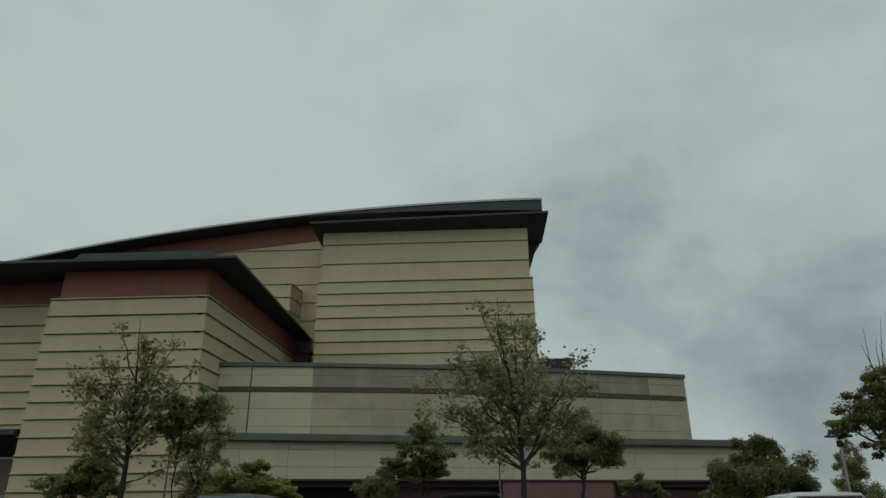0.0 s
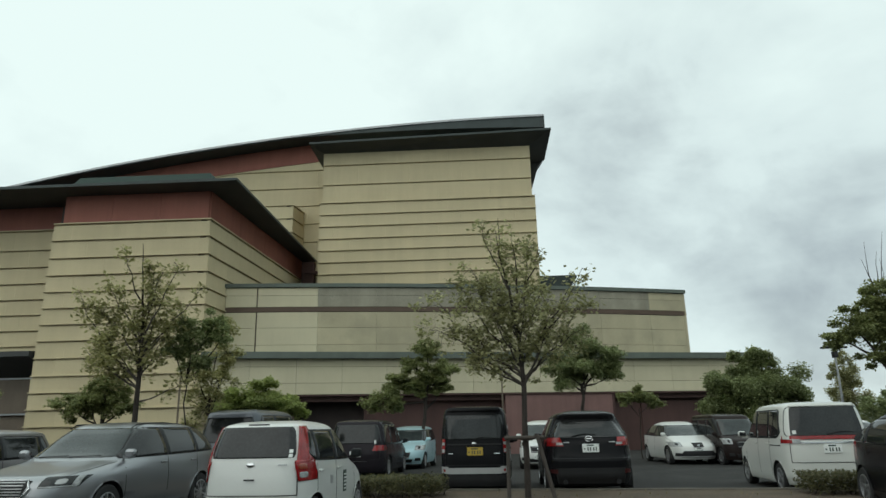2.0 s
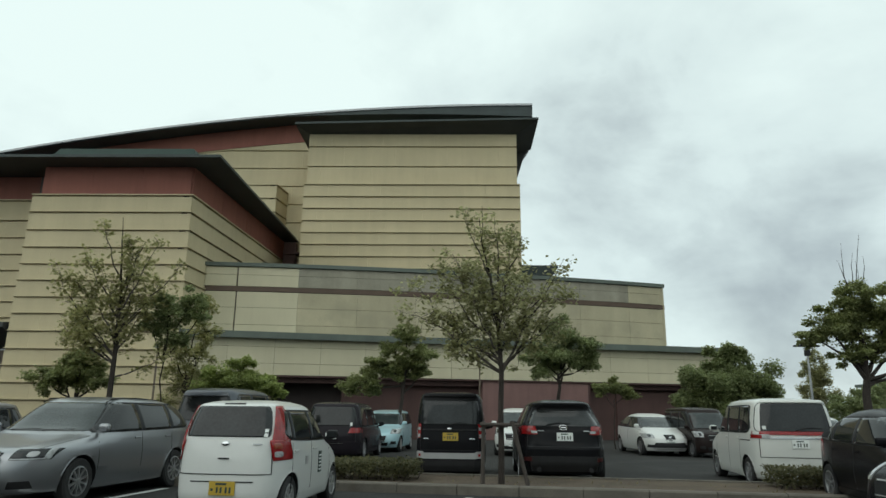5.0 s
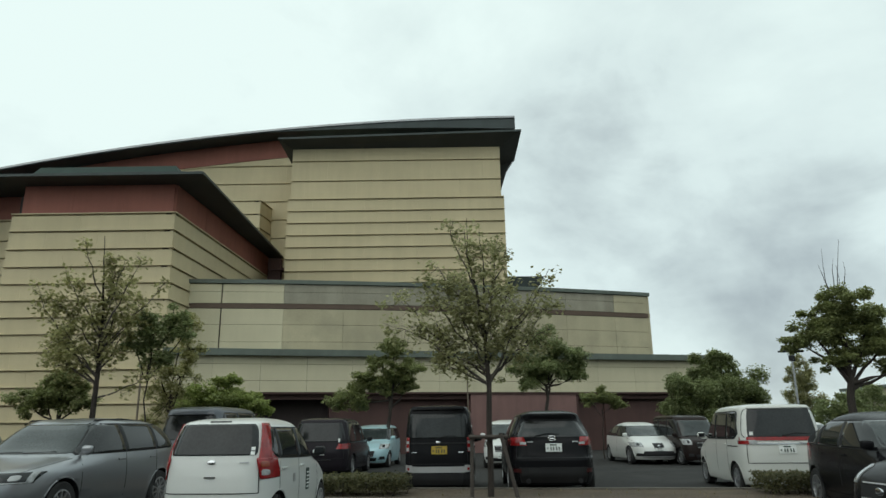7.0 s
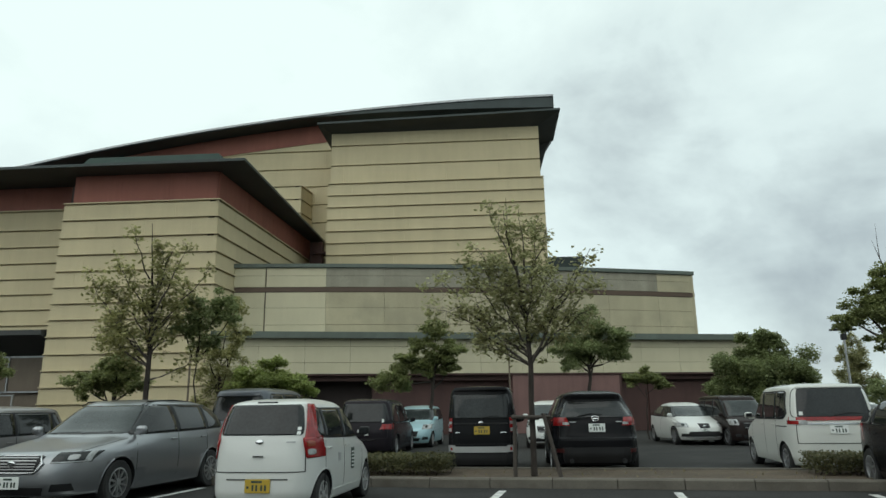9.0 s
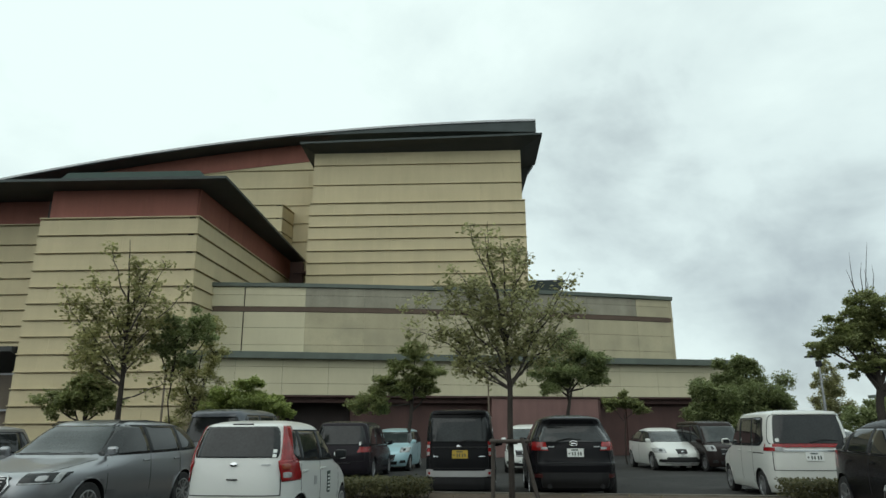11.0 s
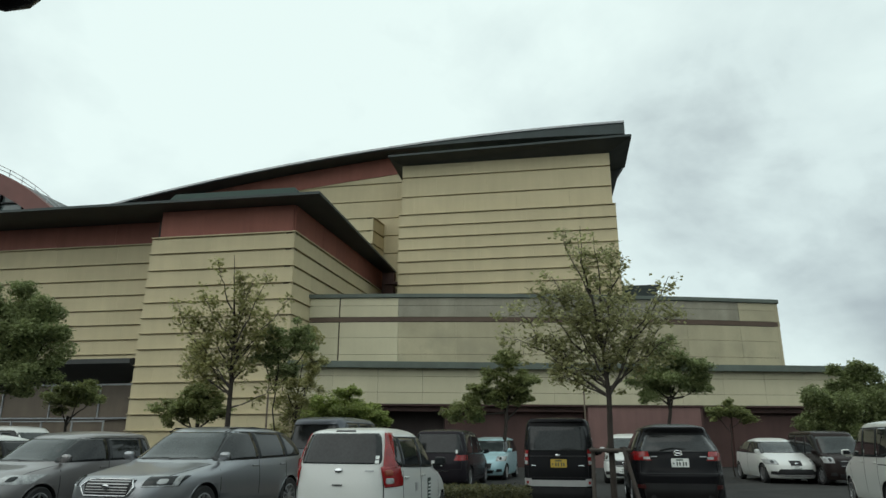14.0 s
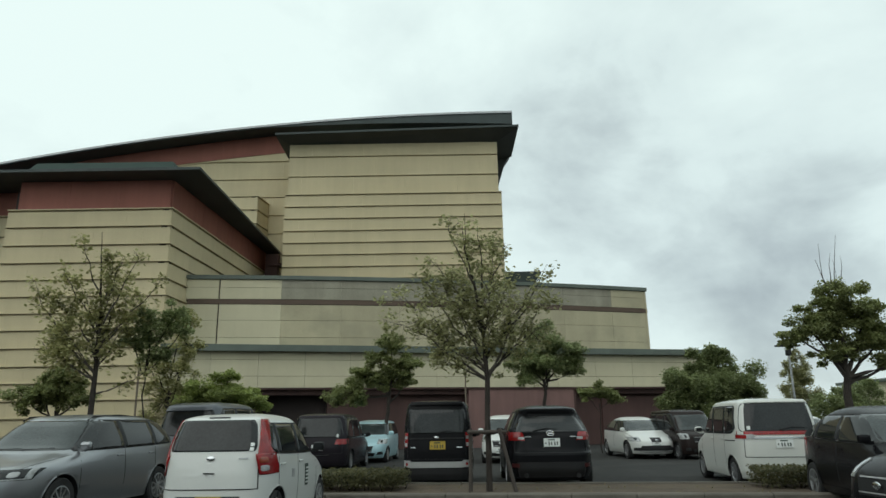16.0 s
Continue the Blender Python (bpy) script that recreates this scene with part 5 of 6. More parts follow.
# ---- island, kerbs and bay lines ----
def build_island():
    isl = thing("planting_island", "long kerbed planting strip of dry brown soil", "planting strip", kind="structure", m=BAY)
    part("soil", boxbm(-26, 16, 0.16, 2.0, 0, 0.13), SOIL, isl, "dry brown soil")
    prof = [(0, 0), (0, 0.13), (0.025, 0.155), (0.17, 0.155), (0.18, 0.0)]
    me = mesh_of("kerbstone", prism(bmesh.new(), prof, 0.006, 0.994, "x"), KERB)
    back = mesh_of("kerbstone", prism(bmesh.new(), [(-y, z) for y, z in prof], 0.006, 0.994, "x"), KERB)
    for i in range(-26, 16):
        o = new("kerbstone", me)
        o.parent, o.location = isl, (i, random.uniform(-0.004, 0.004), random.uniform(-0.004, 0.003))
        o = new("kerbstone", back)
        o.parent, o.location = isl, (i, 2.18 + random.uniform(-0.004, 0.004), 0)
    # gaps for the drains and tufts on the soil
    bm = bmesh.new()
    for _ in range(380):
        x, y = random.uniform(-18, 15), random.uniform(0.22, 1.95)
        h, a = random.uniform(0.015, 0.055), random.uniform(0, math.tau)
        dx, dy = math.cos(a) * 0.02, math.sin(a) * 0.02
        v = [bm.verts.new(p) for p in ((x - dx, y - dy, 0.125), (x + dx, y + dy, 0.125), (x + random.uniform(-.04, .04), y + random.uniform(-.04, .04), 0.13 + h))]
        bm.faces.new(v)
    g = part("grass_tufts", bm, DRYGRASS, None, loc=None)
    g.matrix_world = GROW @ BAY
    tagged(g, "sparse dry grass tufts on the soil", "grass", kind="stuff")


def leaf_material(name, dark, light, rough=0.55):
    m = bpy.data.materials.new(name)
    m.use_nodes = True
    nt, ln = m.node_tree.nodes, m.node_tree.links
    b = nt["Principled BSDF"]
    b.inputs["Roughness"].default_value = rough
    b.inputs["Specular IOR Level"].default_value = 0.35
    geo = nt.new("ShaderNodeNewGeometry")
    r = nt.new("ShaderNodeValToRGB")
    r.color_ramp.elements[0].color = (*dark, 1)
    r.color_ramp.elements[1].color = (*light, 1)
    ln.new(geo.outputs["Random Per Island"], r.inputs["Fac"])
    nz = nt.new("ShaderNodeTexNoise")
    nz.inputs["Scale"].default_value = 1.3
    ln.new(geo.outputs["Position"], nz.inputs["Vector"])
    mr = nt.new("ShaderNodeMapRange")
    mr.inputs["From Min"].default_value, mr.inputs["From Max"].default_value = 0.3, 0.7
    mr.inputs["To Min"].default_value, mr.inputs["To Max"].default_value = 0.75, 1.25
    ln.new(nz.outputs["Fac"], mr.inputs["Value"])
    k = nt.new("ShaderNodeVectorMath")
    k.operation = "SCALE"
    ln.new(r.outputs["Color"], k.inputs[0])
    ln.new(mr.outputs[0], k.inputs["Scale"])
    ln.new(k.outputs[0], b.inputs["Base Color"])
    tr = nt.new("ShaderNodeBsdfTranslucent")
    ln.new(k.outputs[0], tr.inputs["Color"])
    mx = nt.new("ShaderNodeMixShader")
    mx.inputs["Fac"].default_value = 0.5
    ln.new(b.outputs[0], mx.inputs[1])
    ln.new(tr.outputs[0], mx.inputs[2])
    ln.new(mx.outputs[0], nt["Material Output"].inputs["Surface"])
    return m


DRYGRASS = leaf_material("dry_grass", (0.16, 0.14, 0.08), (0.24, 0.20, 0.11))
LEAF_OLIVE = leaf_material("olive_leaves", (0.225, 0.228, 0.10), (0.46, 0.45, 0.235))
LEAF_AUTUMN = leaf_material("olive_brown_leaves", (0.22, 0.222, 0.085), (0.46, 0.435, 0.205))
LEAF_DARK = leaf_material("dark_green_leaves", (0.15, 0.185, 0.08), (0.33, 0.37, 0.17))
LEAF_GREEN = leaf_material("fresh_green_leaves", (0.15, 0.176, 0.07), (0.33, 0.355, 0.145))
LEAF_BRIGHT = leaf_material("bright_green_leaves", (0.19, 0.235, 0.075), (0.40, 0.45, 0.15))
LEAF_HEDGE = leaf_material("hedge_leaves", (0.06, 0.065, 0.03), (0.16, 0.15, 0.07))
BARK = material("dark_bark", (0.036, 0.028, 0.023), 0.9, 0.25, 4, 60, 0.8)
BARK_GREY = material("grey_twigs", (0.075, 0.062, 0.052), 0.9, 0.2, 4, 60, 0.5)
STAKE = material("weathered_stake_wood", (0.065, 0.054, 0.046), 0.9, 0.2, 4, 50, 0.5)
build_island()


def bay_lines():
    for i, u in enumerate((-9.4, -6.9, -1.75, 0.85, 3.45, 6.05)):
        o = part("bay_line", boxbm(-0.06, 0.06, -5.0, -0.35, 0.0, 0.004), LINE)
        o.matrix_world = GROW @ BAY @ pose(u, 0, 0)
        tagged(o, "worn white parking bay line on the asphalt", "road marking", "bay lines near the kerb", "structure")
    for i, u in enumerate((-9.5, -6.9, -4.3, -3.35, -0.72, 1.65, 4.2, 6.8, 9.4)):
        o = part("bay_line", boxbm(-0.04, 0.04, 2.5, 3.3, 0.0, 0.004), LINE)
        o.matrix_world = GROW @ BAY @ pose(u, 0, 0)
        tagged(o, "worn white parking bay line on the asphalt", "road marking", "bay lines beyond the strip", "structure")


bay_lines()


# ---- trees ----
class Leaves:
    def __init__(self):
        self.v, self.f = [], []

    def add(self, p, size, rng):
        a, t = rng.uniform(0, math.tau), rng.uniform(-0.9, 0.9)
        d = Vector((math.cos(a) * math.cos(t), math.sin(a) * math.cos(t), math.sin(t)))
        s = d.cross(Vector((rng.uniform(-.6, .6), rng.uniform(-.6, .6), 1))).normalized()
        n = d.cross(s)
        L, W = size * rng.uniform(0.7, 1.3), size * rng.uniform(0.30, 0.45)
        i = len(self.v)
        self.v += [p, p + d * L * 0.45 + s * W + n * W * 0.25, p + d * L, p + d * L * 0.45 - s * W + n * W * 0.25]
        self.f += [(i, i + 1, i + 2), (i, i + 2, i + 3)]

    def clump(self, c, r, flat, n, size, rng):
        for _ in range(n):
            u = Vector((rng.gauss(0, 1), rng.gauss(0, 1), rng.gauss(0, 1))).normalized() * (rng.uniform(0.0, 1.0) ** 0.45)
            lump = 0.75 + 0.45 * noise.noise((c + u * r) * (1.1 / max(r, 0.15)))
            p = c + Vector((u.x * r, u.y * r, u.z * r * flat)) * lump
            self.add(p, size, rng)

    def mesh(self, name, mat):
        me = bpy.data.meshes.new(name)
        me.from_pydata([tuple(p) for p in self.v], [], self.f)
        me.materials.append(mat)
        return me


def limb(bm, a, b, r0, r1, rng, bend=0.15, n=5, sides=5):
    a, b = Vector(a), Vector(b)
    L = (b - a).length
    pts, rad = [], []
    off = Vector((rng.uniform(-1, 1), rng.uniform(-1, 1), rng.uniform(0.1, 0.9))) * L * bend
    for i in range(n + 1):
        k = i / n
        j = Vector((rng.uniform(-1, 1), rng.uniform(-1, 1), rng.uniform(-1, 1))) * L * 0.025 * (0 < i < n)
        pts.append(a.lerp(b, k) - off * (4 * k * (1 - k)) * 0.6 + j)
        rad.append(r0 + (r1 - r0) * k)
    tube(bm, pts, rad, sides)
    return pts


def open_tree(name, label, base, trunk, trunk_r, leaf_mat, seed, leaf, limbs):
    """A young open-crowned tree. trunk: offset and height; limbs: height at the trunk, reach, height at the tip and spread of the leaves."""
    rng = random.Random(seed)
    t = thing(name, label, "tree", "young street trees")
    x, y, z = base
    pts = [Vector((x + a, y + 0.02 * math.cos(k * 1.3), max(z, h))) for k, (a, h) in enumerate(trunk)]
    pts = [a.lerp(b, k / 3) + Vector((rng.uniform(-.012, .012), rng.uniform(-.012, .012), 0)) * (k > 0) for a, b in zip(pts, pts[1:]) for k in range(3)] + [pts[-1]]
    bm = bmesh.new()
    top = pts[-1].z
    tube(bm, pts, [trunk_r * max(0.0, 1 - 0.25 * min(1, (p.z - z) / 2) - 0.72 * max(0, (p.z - 2) / (top - 2))) + 0.004 for p in pts], 8)
    part("trunk", bm, BARK, t, "slender dark trunk")

    def on_trunk(h):
        for a, b in zip(pts, pts[1:]):
            if h <= b.z:
                return a.lerp(b, (h - a.z) / (b.z - a.z))
        return pts[-1]

    br, lv = bmesh.new(), Leaves()
    for h, dx, zt, spread in limbs:
        a = on_trunk(h)
        az = rng.uniform(-1, 1) * max(0.25, 0.95 - 0.4 * abs(dx))
        tip = Vector((x + dx, y + az, zt))
        line = limb(br, a, tip, 0.010 + 0.009 * (tip - a).length, 0.004, rng, 0.16, 7, 6)
        for j in range(int(9 + 16 * spread)):
            k = 1 - 0.62 * rng.random() ** 1.6
            f = k * (len(line) - 1)
            p = line[int(f)].lerp(line[min(int(f) + 1, len(line) - 1)], f - int(f))
            q = p + Vector((rng.gauss(0, 1), rng.gauss(0, 1), rng.gauss(0.25, 0.8))).normalized() * spread * rng.uniform(0.3, 1.15)
            limb(br, p, q, 0.0045, 0.002, rng, 0.12, 3, 4)
            for _ in range(3):
                m = p.lerp(q, rng.uniform(0.45, 1.0))
                e = m + Vector((rng.gauss(0, 1), rng.gauss(0, 1), rng.gauss(0.1, 0.8))).normalized() * spread * rng.uniform(0.1, 0.35)
                limb(br, m, e, 0.003, 0.002, rng, 0.1, 2, 3)
                for _ in range(int(rng.uniform(2, 13) * min(1.0, spread * 2.4))):
                    lv.add(e + Vector((rng.gauss(0, 0.055), rng.gauss(0, 0.055), rng.gauss(-0.01, 0.045))), leaf, rng)
    tagged(part("branchwork", br, BARK_GREY, t), kind="stuff")
    c = new("crown", lv.mesh("crown", leaf_mat))
    c.parent = t
    c["label"] = "open crown of small leaves"
    return t


def clump_tree(name, label, base, trunk_top, clumps, leaf_mat, seed, leaf=0.08, dens=260, trunk_r=0.07, twigs=0, category="tree", group=""):
    """A clipped or rounded tree: a trunk, a limb to every clump and many leaves. clumps: dx, dy, z, radius, flatness."""
    rng = random.Random(seed)
    t = thing(name, label, category, group)
    x, y, z = base
    bm = bmesh.new()
    limb(bm, (x, y, z), (x + trunk_top[0], y + trunk_top[1], trunk_top[2]), trunk_r, trunk_r * 0.55, rng, 0.03, 6, 8)
    part("trunk", bm, BARK, t, "dark trunk")
    br, lv = bmesh.new(), Leaves()
    top = Vector((x + trunk_top[0], y + trunk_top[1], trunk_top[2]))
    for dx, dy, cz, r, flat in clumps:
        r, flat = r * 1.45, flat * 1.2
        c = Vector((x + dx, y + dy, cz))
        limb(br, top - Vector((0, 0, rng.uniform(0, 0.25) * (trunk_top[2] - z))), c, trunk_r * 0.45, 0.012, rng, 0.12)
        for k in range(12):
            u = Vector((rng.gauss(0, 1), rng.gauss(0, 1), rng.gauss(0.15, 0.8))).normalized() * rng.uniform(0.35, 0.76)
            sub = c + Vector((u.x * r, u.y * r, u.z * r * flat))
            limb(br, c, sub, 0.010, 0.004, rng, 0.1, 2, 4)
            lv.clump(sub, r * rng.uniform(0.27, 0.44), flat * 0.85, int(dens * r * r * 0.95), leaf * 0.88, rng)
        lv.clump(c, r * 0.72, flat, int(dens * r * r * 1.7), leaf * 0.88, rng)
    for k in range(twigs):
        a = top + Vector((rng.uniform(-0.4, 0.4), rng.uniform(-0.2, 0.2), rng.uniform(1.9, 2.5)))
        limb(br, a, a + Vector((rng.uniform(-0.35, 0.35), 0, rng.uniform(0.8, 2.0))), 0.02, 0.004, rng, 0.1, 3, 4)
    tagged(part("branchwork", br, BARK, t), kind="stuff")
    c = new("crown", lv.mesh("crown", leaf_mat))
    c.parent = t
    return t


open_tree("staked_tree", "young open-crowned tree tied to a wooden stake frame", (0.72, 12.1, 0.1), [(0, 0), (0.02, 1.96), (-0.03, 2.9), (-0.15, 3.6), (-0.30, 4.2), (-0.36, 4.8)], 0.052, LEAF_OLIVE, 6, 0.082, [
    (1.96, -0.85, 2.45, 0.4), (1.98, -1.5, 3.0, 0.52), (2.2, -1.45, 3.5, 0.5), (2.5, -1.1, 3.85, 0.45), (2.8, -0.85, 4.15, 0.36), (3.3, -0.62, 4.5, 0.3), (3.7, -0.33, 4.85, 0.24), (3.3, -0.12, 4.45, 0.34),
    (3.0, 0.2, 4.5, 0.34), (3.2, 0.38, 4.35, 0.28), (2.8, 0.5, 3.8, 0.42), (2.3, 0.92, 3.7, 0.40), (2.4, 1.15, 4.0, 0.14), (2.1, 1.05, 3.4, 0.45), (1.96, 1.2, 3.0, 0.4), (2.0, 0.62, 3.3, 0.48),
    (2.0, 0.4, 2.85, 0.45), (2.2, -0.5, 3.3, 0.5), (2.1, -0.9, 3.1, 0.5), (2.05, -0.45, 2.85, 0.48), (2.7, -0.3, 3.6, 0.5), (2.6, 0.1, 3.45, 0.5), (2.5, -0.75, 3.75, 0.42), (2.3, 0.15, 2.95, 0.4), (3.0, -0.5, 4.0, 0.4)])
open_tree("young_tree", "young thinly leaved tree with browning leaves", (-7.08, 13.9, 0.1), [(0, 0), (0.03, 2.2), (0.03, 3.0), (0.0, 3.8), (-0.08, 4.5), (-0.16, 5.3)], 0.066, LEAF_AUTUMN, 11, 0.09, [
    (1.92, 1.15, 2.4, 0.22), (2.2, -1.0, 3.12, 0.42), (2.25, -1.4, 3.08, 0.34), (2.15, -0.85, 2.95, 0.34), (2.35, -1.1, 4.0, 0.32), (2.6, -0.6, 3.75, 0.42), (3.1, -0.4, 4.2, 0.38), (3.9, -0.18, 5.0, 0.16), (3.7, 0.15, 4.8, 0.28),
    (3.3, 0.48, 4.55, 0.34), (3.0, 0.92, 4.6, 0.26), (2.9, 1.0, 4.35, 0.26), (2.8, 0.6, 4.0, 0.36), (3.0, 0.18, 4.2, 0.42), (2.6, -0.1, 3.5, 0.5), (2.3, -0.4, 3.2, 0.5), (2.25, 0.15, 3.0, 0.45),
    (2.2, -0.7, 3.2, 0.40), (2.4, 0.4, 3.5, 0.45), (2.3, -0.55, 3.0, 0.36), (3.2, -0.25, 3.9, 0.45)])
clump_tree("dense_shrub_tree", "dense dark green tree behind the young tree", (-6.35, 14.6, 0.1), (0.0, 0, 2.75), [(0.05, 0, 3.3, 0.36, 0.85), (0.45, 0.1, 3.6, 0.3, 0.8), (-0.3, 0, 3.05, 0.3, 0.8), (0.2, 0, 2.85, 0.3, 0.8), (0.65, 0.1, 3.25, 0.24, 0.8), (-0.05, 0, 3.65, 0.24, 0.8)], LEAF_DARK, 3, 0.085, 420, 0.022)
clump_tree("grey_green_shrub_tree", "thin grey-green tree in front of the wing wall", (-7.1, 17.6, 0.1), (0.1, 0, 2.0), [(-0.3, 0, 2.8, 0.4, 1.0), (0.35, 0, 3.9, 0.36, 0.9), (0.3, 0, 2.6, 0.45, 1.0), (0.0, 0, 1.9, 0.5, 1.0), (0.5, 0, 3.3, 0.36, 0.9)], LEAF_AUTUMN, 8, 0.08, 300, 0.04)
clump_tree("clipped_shrub", "low clipped green shrub with flat leaf pads", (-9.75, 17.3, 0.0), (0.1, 0, 1.7), [(-0.75, 0, 1.98, 0.42, 0.6), (-0.25, 0.1, 2.05, 0.45, 0.6), (0.25, 0, 2.45, 0.42, 0.65), (0.65, 0, 2.05, 0.4, 0.6), (0.0, 0, 2.2, 0.5, 0.7), (0.15, 0, 2.65, 0.3, 0.6)], LEAF_GREEN, 21, 0.085, 420, 0.06, category="shrub")
clump_tree("bright_shrub", "bright green spreading shrub behind the minivan", (-6.5, 20.3, 0.0), (0, 0, 1.4), [(-1.0, 0, 1.95, 0.6, 0.55), (-0.3, 0, 2.4, 0.6, 0.5), (0.4, 0, 2.05, 0.65, 0.5), (1.0, 0, 1.85, 0.55, 0.5), (-0.2, 0, 1.9, 0.7, 0.6), (0.15, 0, 2.7, 0.3, 0.5)], LEAF_BRIGHT, 22, 0.085, 420, 0.06, category="shrub")
clump_tree("cloud_pruned_tree", "cloud-pruned green tree with separate leaf pads", (-2.05, 25.2, 0.0), (0.05, 0, 2.6), [(0.05, 0, 4.2, 0.55, 0.6), (-0.35, 0, 3.55, 0.5, 0.5), (0.75, 0, 3.4, 0.55, 0.5), (0.2, 0, 3.15, 0.6, 0.5), (-0.9, 0, 2.95, 0.6, 0.5), (-1.4, 0, 2.3, 0.72, 0.62), (-0.35, 0, 2.7, 0.5, 0.5), (0.55, 0, 2.75, 0.4, 0.5)], LEAF_GREEN, 23, 0.095, 380, 0.09)
clump_tree("round_tree", "dark green tree with a rounded crown behind the suv", (3.55, 24.2, 0.0), (-0.1, 0, 2.7), [(0, 0, 4.1, 0.65, 0.7), (-0.75, 0, 3.3, 0.62, 0.6), (0.75, 0, 3.6, 0.6, 0.6), (0.2, 0, 3.2, 0.75, 0.7), (-0.5, 0, 2.8, 0.55, 0.6), (0.9, 0, 3.0, 0.45, 0.6)], LEAF_DARK, 24, 0.09, 420, 0.09)
clump_tree("small_bush_tree", "small green bush against the maroon wall", (6.2, 28.2, 0.0), (0, 0, 1.9), [(-0.5, 0, 2.3, 0.42, 0.55), (0.1, 0, 2.45, 0.42, 0.6), (0.55, 0, 2.2, 0.42, 0.5)], LEAF_GREEN, 25, 0.10, 350, 0.03)
clump_tree("dome_tree", "broad dome-shaped dark green tree beside the building", (11.6, 30.2, 0.0), (0, 0, 1.8), [(0, 0, 3.5, 0.95, 0.75), (-1.1, 0, 2.6, 1.05, 0.8), (1.0, 0, 2.7, 1.1, 0.85), (0.0, -0.4, 2.3, 1.25, 0.8), (1.5, 0, 2.0, 0.85, 0.7), (-1.4, 0, 1.9, 0.85, 0.7), (0.35, 0, 3.95, 0.5, 0.6), (-0.1, 0.6, 2.9, 1.0, 0.9)], LEAF_DARK, 26, 0.12, 330, 0.13)
clump_tree("tall_park_tree", "tall green tree with bare twigs at its top", (12.95, 22.2, 0.0), (-0.1, 0, 3.0), [(0.0, 0, 5.0, 0.8, 0.6), (-1.2, 0, 4.35, 0.6, 0.6), (-1.6, 0, 3.75, 0.5, 0.45), (-0.6, 0, 3.95, 0.75, 0.6), (0.7, 0, 4.5, 0.8, 0.6), (1.5, 0, 4.0, 0.8, 0.6), (0.5, 0, 3.6, 0.75, 0.5), (-0.5, 0, 3.2, 0.55, 0.5), (1.6, 0, 3.0, 0.6, 0.5), (2.2, 0, 3.5, 0.7, 0.6), (-0.3, 0, 4.7, 0.6, 0.6)], LEAF_GREEN, 27, 0.11, 280, 0.17, twigs=6)
clump_tree("left_park_tree", "large dark green tree in front of the far wing", (-18.9, 19.2, 0.0), (0.2, 0, 2.6), [(0.8, 0, 5.3, 0.95, 0.75), (2.1, 0, 5.1, 0.95, 0.8), (2.7, 0, 4.2, 0.85, 0.8), (1.3, 0, 4.2, 1.2, 0.8), (0.0, 0, 4.0, 1.2, 0.8), (2.5, 0, 3.2, 0.9, 0.6), (0.9, 0, 3.1, 1.1, 0.6), (-0.8, 0, 3.0, 1.0, 0.6), (-1.2, 0, 4.8, 1.0, 0.8)], LEAF_DARK, 28, 0.11, 300, 0.2)
clump_tree("low_park_tree", "small olive green tree in front of the far wing", (-17.3, 22.2, 0.0), (0, 0, 2.1), [(0.4, 0, 3.0, 0.6, 0.5), (-0.4, 0, 2.6, 0.7, 0.5), (0.9, 0, 2.7, 0.45, 0.5)], LEAF_GREEN, 29, 0.1, 330, 0.07)
clump_tree("far_poplar", "distant slim grey-green tree", (30.6, 60, 0.0), (0, 0, 3.5), [(0, 0, 6.2, 0.6, 1.2), (-0.4, 0, 5.0, 0.9, 1.1), (0.5, 0, 4.4, 0.9, 1.1), (-0.6, 0, 3.4, 1.0, 1.0), (0.6, 0, 3.0, 1.1, 0.9)], LEAF_OLIVE, 30, 0.2, 90, 0.14)
for i, (px_, py_, s_) in enumerate(((27.9, 50, 1.0), (33.5, 56, 1.2), (40, 58, 1.3), (24.5, 55, 0.8))):
    clump_tree("far_bush", "distant green bush at the edge of the car park", (px_, py_, 0.0), (0, 0, 1.0), [(-1.2 * s_, 0, 1.6, 1.2 * s_, 0.8), (0.3, 0, 2.3 * s_, 1.2 * s_, 0.8), (1.5 * s_, 0, 1.7, 1.2 * s_, 0.8)], LEAF_DARK, 40 + i, 0.2, 90, 0.12, category="shrub", group="distant bushes")


def hedge(name, u0, u1, v0, v1, h, seed):
    rng = random.Random(seed)
    t = thing(name, "low clipped brown-green hedge in the planting strip", "hedge", "low hedges", m=BAY)
    br, lv = bmesh.new(), Leaves()
    n = int((u1 - u0) * 9)
    for i in range(n):
        u, v = u0 + (u1 - u0) * (i + rng.random()) / n, rng.uniform(v0 + 0.1, v1 - 0.1)
        tip = (u + rng.uniform(-0.15, 0.15), v + rng.uniform(-0.15, 0.15), h * rng.uniform(0.7, 0.95))
        limb(br, (u, v, 0.1), tip, 0.012, 0.004, rng, 0.1, 3, 4)
    m = int((u1 - u0) * (v1 - v0) * h * 9000)
    for _ in range(m):
        u, v, z = rng.uniform(u0, u1), rng.uniform(v0, v1), h * rng.uniform(0.15, 1.0) ** 0.6
        k = 1 + 0.12 * noise.noise(Vector((u * 3, v * 3, seed)))
        lv.add(Vector((u, v, 0.1 + (z - 0.05) * k)), 0.05, rng)
    tagged(part("stems", br, BARK, t), kind="stuff")
    c = new("foliage", lv.mesh("foliage", LEAF_HEDGE))
    c.parent = t


hedge("hedge", -5.1, -2.85, 0.5, 1.5, 0.42, 61)
hedge("hedge", 3.1, 7.2, 0.9, 1.8, 0.42, 62)


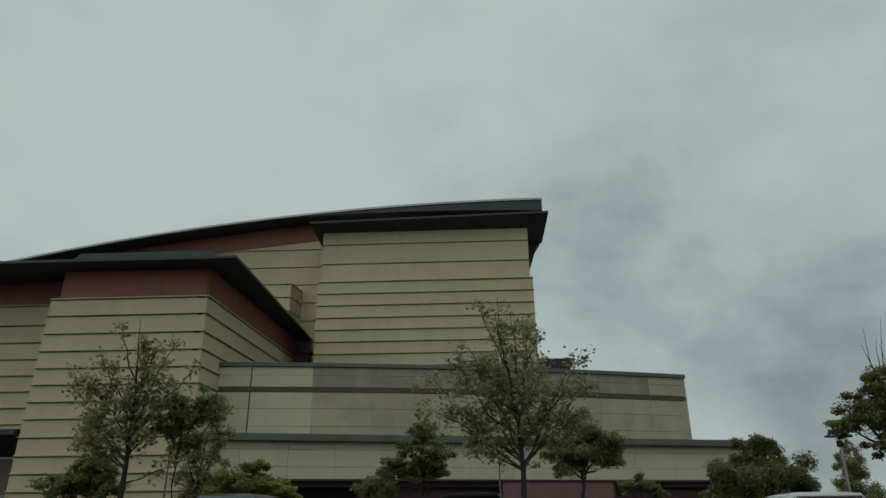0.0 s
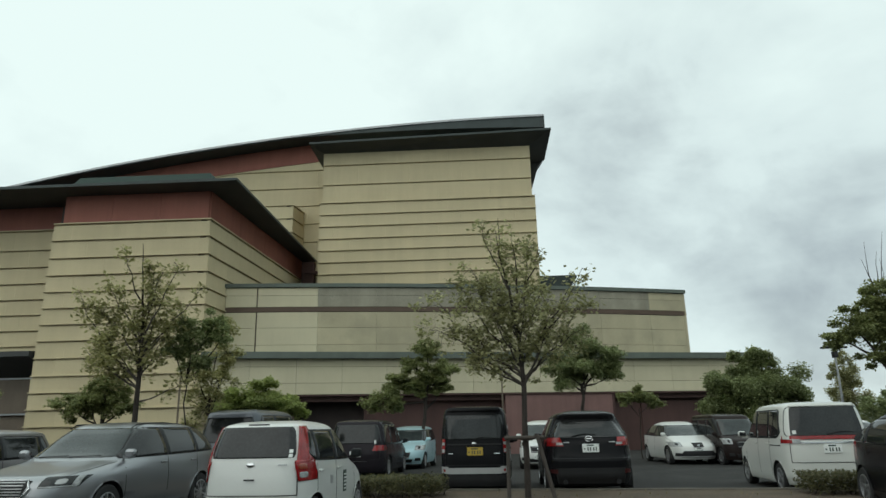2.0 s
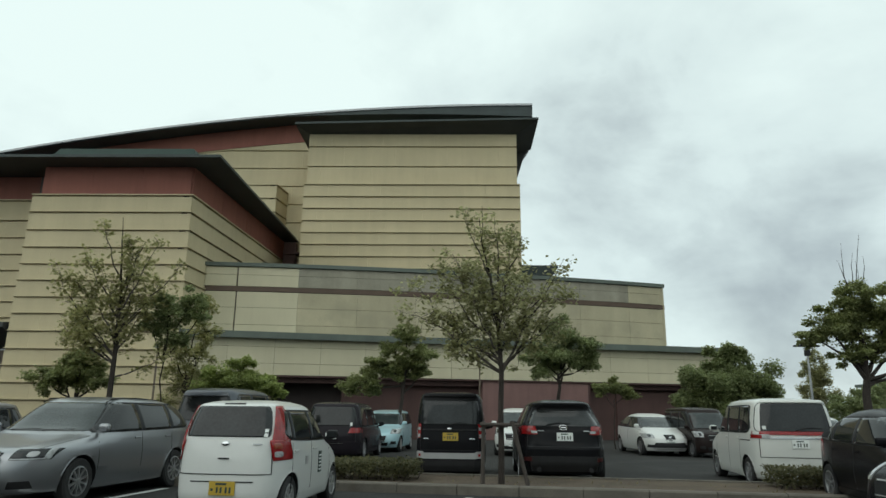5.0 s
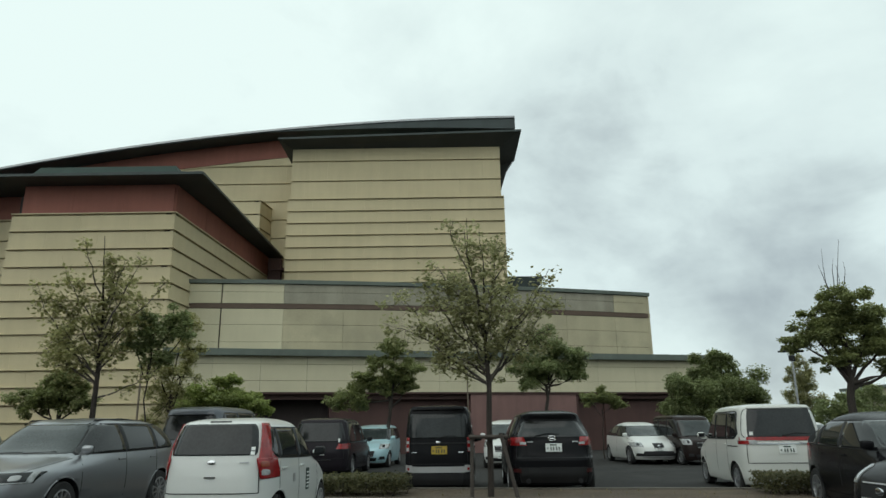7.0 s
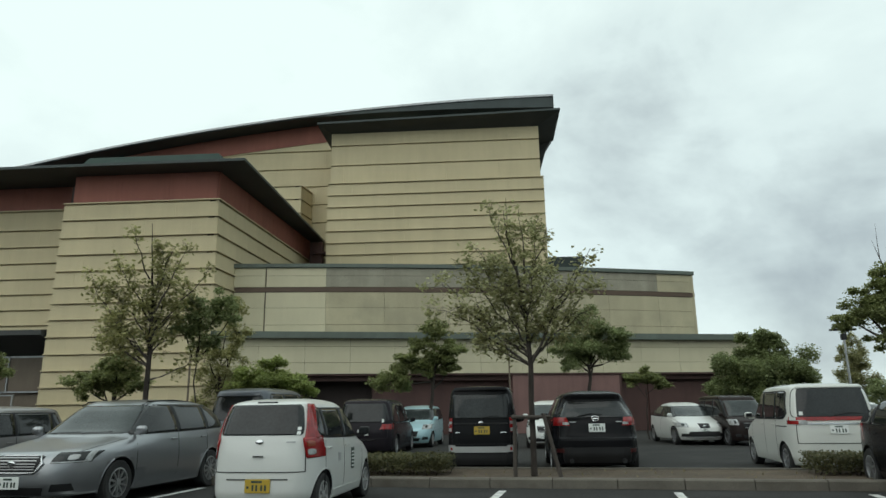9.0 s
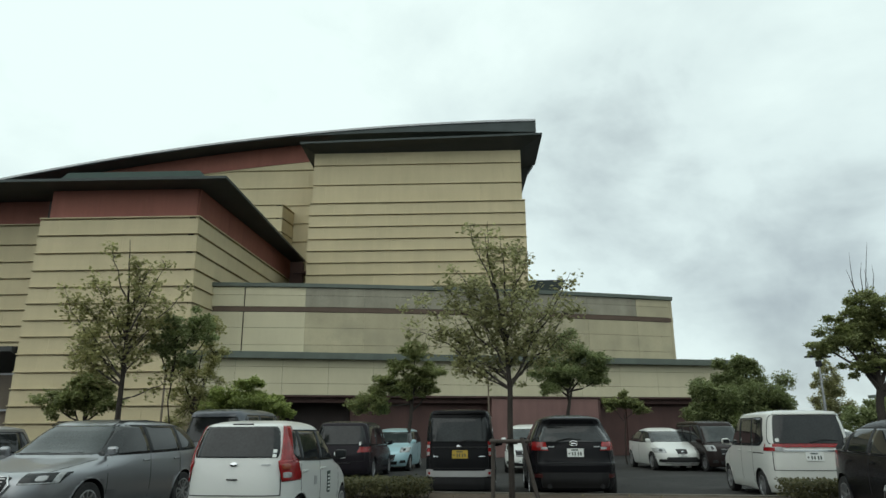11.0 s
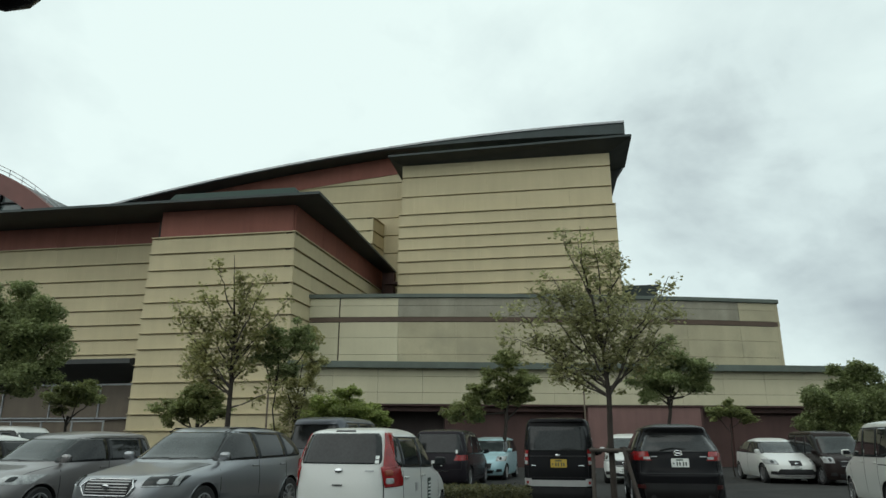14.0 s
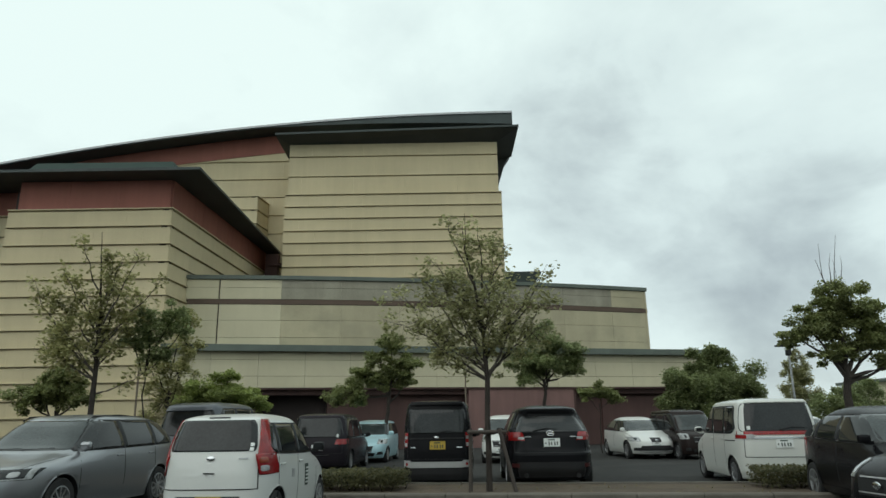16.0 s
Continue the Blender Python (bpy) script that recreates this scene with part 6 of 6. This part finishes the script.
# stake frame at the staked tree
def stakes():
    t = thing("stake_frame", "weathered wooden stake frame holding the young tree", "tree stake")
    for x0, x1, y in ((0.40, 0.42, 12.0), (1.15, 0.90, 11.85)):
        bm = bmesh.new()
        tube(bm, [(x0, y, 0.1), (x1, y + 0.05, 1.15)], [0.035, 0.032], 8)
        part("stake", bm, STAKE, t)
    bm = bmesh.new()
    tube(bm, [(0.36, 11.98, 1.10), (1.02, 11.92, 1.10)], [0.03, 0.03], 8)
    part("cross_bar", bm, STAKE, t)
    bm = bmesh.new()
    for k in range(3):
        n = 12
        tube(bm, [(0.74 + 0.09 * math.cos(a * math.tau / n), 12.08 + 0.09 * math.sin(a * math.tau / n), 1.06 + 0.03 * k) for a in range(n + 1)], [0.014] * (n + 1), 4)
    part("rope", bm, STAKE, t, "wound hemp rope")


stakes()


# poles and lamps
def street_lamp():
    t = thing("street_lamp", "slim grey street lamp with a flat cross head", "street lamp")
    bm = bmesh.new()
    tube(bm, [(22.5, 45, 0), (22.5, 45, 5.9)], [0.09, 0.06], 10)
    part("pole", bm, STEEL, t)
    part("head", boxbm(21.7, 23.3, 44.85, 45.15, 5.78, 5.9, bevel=0.03), BLACKPL, t, "flat dark lamp head")
    part("collar", boxbm(22.35, 22.65, 44.85, 45.15, 5.2, 5.6, bevel=0.04), BLACKPL, t)


street_lamp()


def thin_pole(x, y, h, label):
    t = thing("pole", label, "pole")
    bm = bmesh.new()
    tube(bm, [(x, y, 0), (x, y, h)], [0.035, 0.03], 8)
    part("shaft", bm, BROWNPANEL, t)
    part("cap", boxbm(x - 0.06, x + 0.06, y - 0.06, y + 0.06, h - 0.04, h + 0.03, bevel=0.01), STEEL, t)


thin_pole(0.88, 30, 3.8, "thin grey-brown pole before the pink bay")
thin_pole(-9.1, 20.5, 3.15, "thin grey-brown pole before the wing wall")


# the mirror of the car that the camera sits in
def inner_mirror():
    hd = thing("windscreen_header", "dark roof edge of the car that the view is taken from", "car roof")
    part("header_panel", boxbm(-0.9, 0.5, 0.02, 0.30, 1.95, 2.0, bevel=0.02), BLACKPL, hd)
    for x in (-0.9, 0.5):
        part("pillar", boxbm(x - 0.05, x + 0.05, -0.9, -0.8, 0, 1.97, bevel=0.02), BLACKPL, hd)
        part("roof_rail", boxbm(x - 0.05, x + 0.05, -0.9, 0.1, 1.94, 1.99, bevel=0.01), BLACKPL, hd)
    t = thing("rear_view_mirror", "glossy black rear-view mirror on a stalk", "mirror")
    bm = prism(bmesh.new(), [(-0.16, -0.032), (-0.06, -0.040), (0.02, -0.058), (0.075, -0.070), (0.105, -0.070), (0.122, -0.055), (0.138, -0.01), (0.148, 0.04), (0.146, 0.075), (0.12, 0.095), (-0.14, 0.095), (-0.16, 0.07)], -0.034, 0.034, "y")
    bmesh.ops.bevel(bm, geom=[e for e in bm.edges if abs(e.verts[0].co.y - e.verts[1].co.y) < 1e-5], offset=0.018, segments=3, affect="EDGES", profile=0.5)
    ob = part("housing", bm, P_BLACK, t, "glossy black housing", smooth=True)
    gl = part("mirror_glass", boxbm(-0.12, 0.09, -0.038, -0.033, -0.022, 0.07), GLASS, t, "dark mirror glass")
    m = pose(-0.585, 0.362, 1.664, -18, 4, 42)
    ob.matrix_local, gl.matrix_local = m, m
    bm = bmesh.new()
    tube(bm, [(-0.52, 0.37, 1.64), (-0.5, 0.33, 1.80), (-0.48, 0.2, 1.96)], [0.012, 0.014, 0.02], 8)
    part("stalk", bm, BLACKPL, t)


inner_mirror()


# low white building far off at the edge of the car park
def far_building():
    t = thing("far_low_building", "distant low pale building with a dark window strip", "building", kind="structure")
    part("wall", boxbm(41, 70, 62, 72, 0, 4.4), CREAM_PALE, t)
    part("roof", boxbm(40.6, 70.4, 61.6, 72.4, 4.4, 4.7, bevel=0.05), COPING, t)
    for i in range(8):
        w_ = part("window", boxbm(41.6 + i * 3.2, 44.2 + i * 3.2, 61.9, 62.05, 1.9, 3.4), HALLGLASS, t, "dark window")
        part("window_sill", boxbm(41.5 + i * 3.2, 44.3 + i * 3.2, 61.8, 62.0, 1.8, 1.9), STEEL, w_)


far_building()
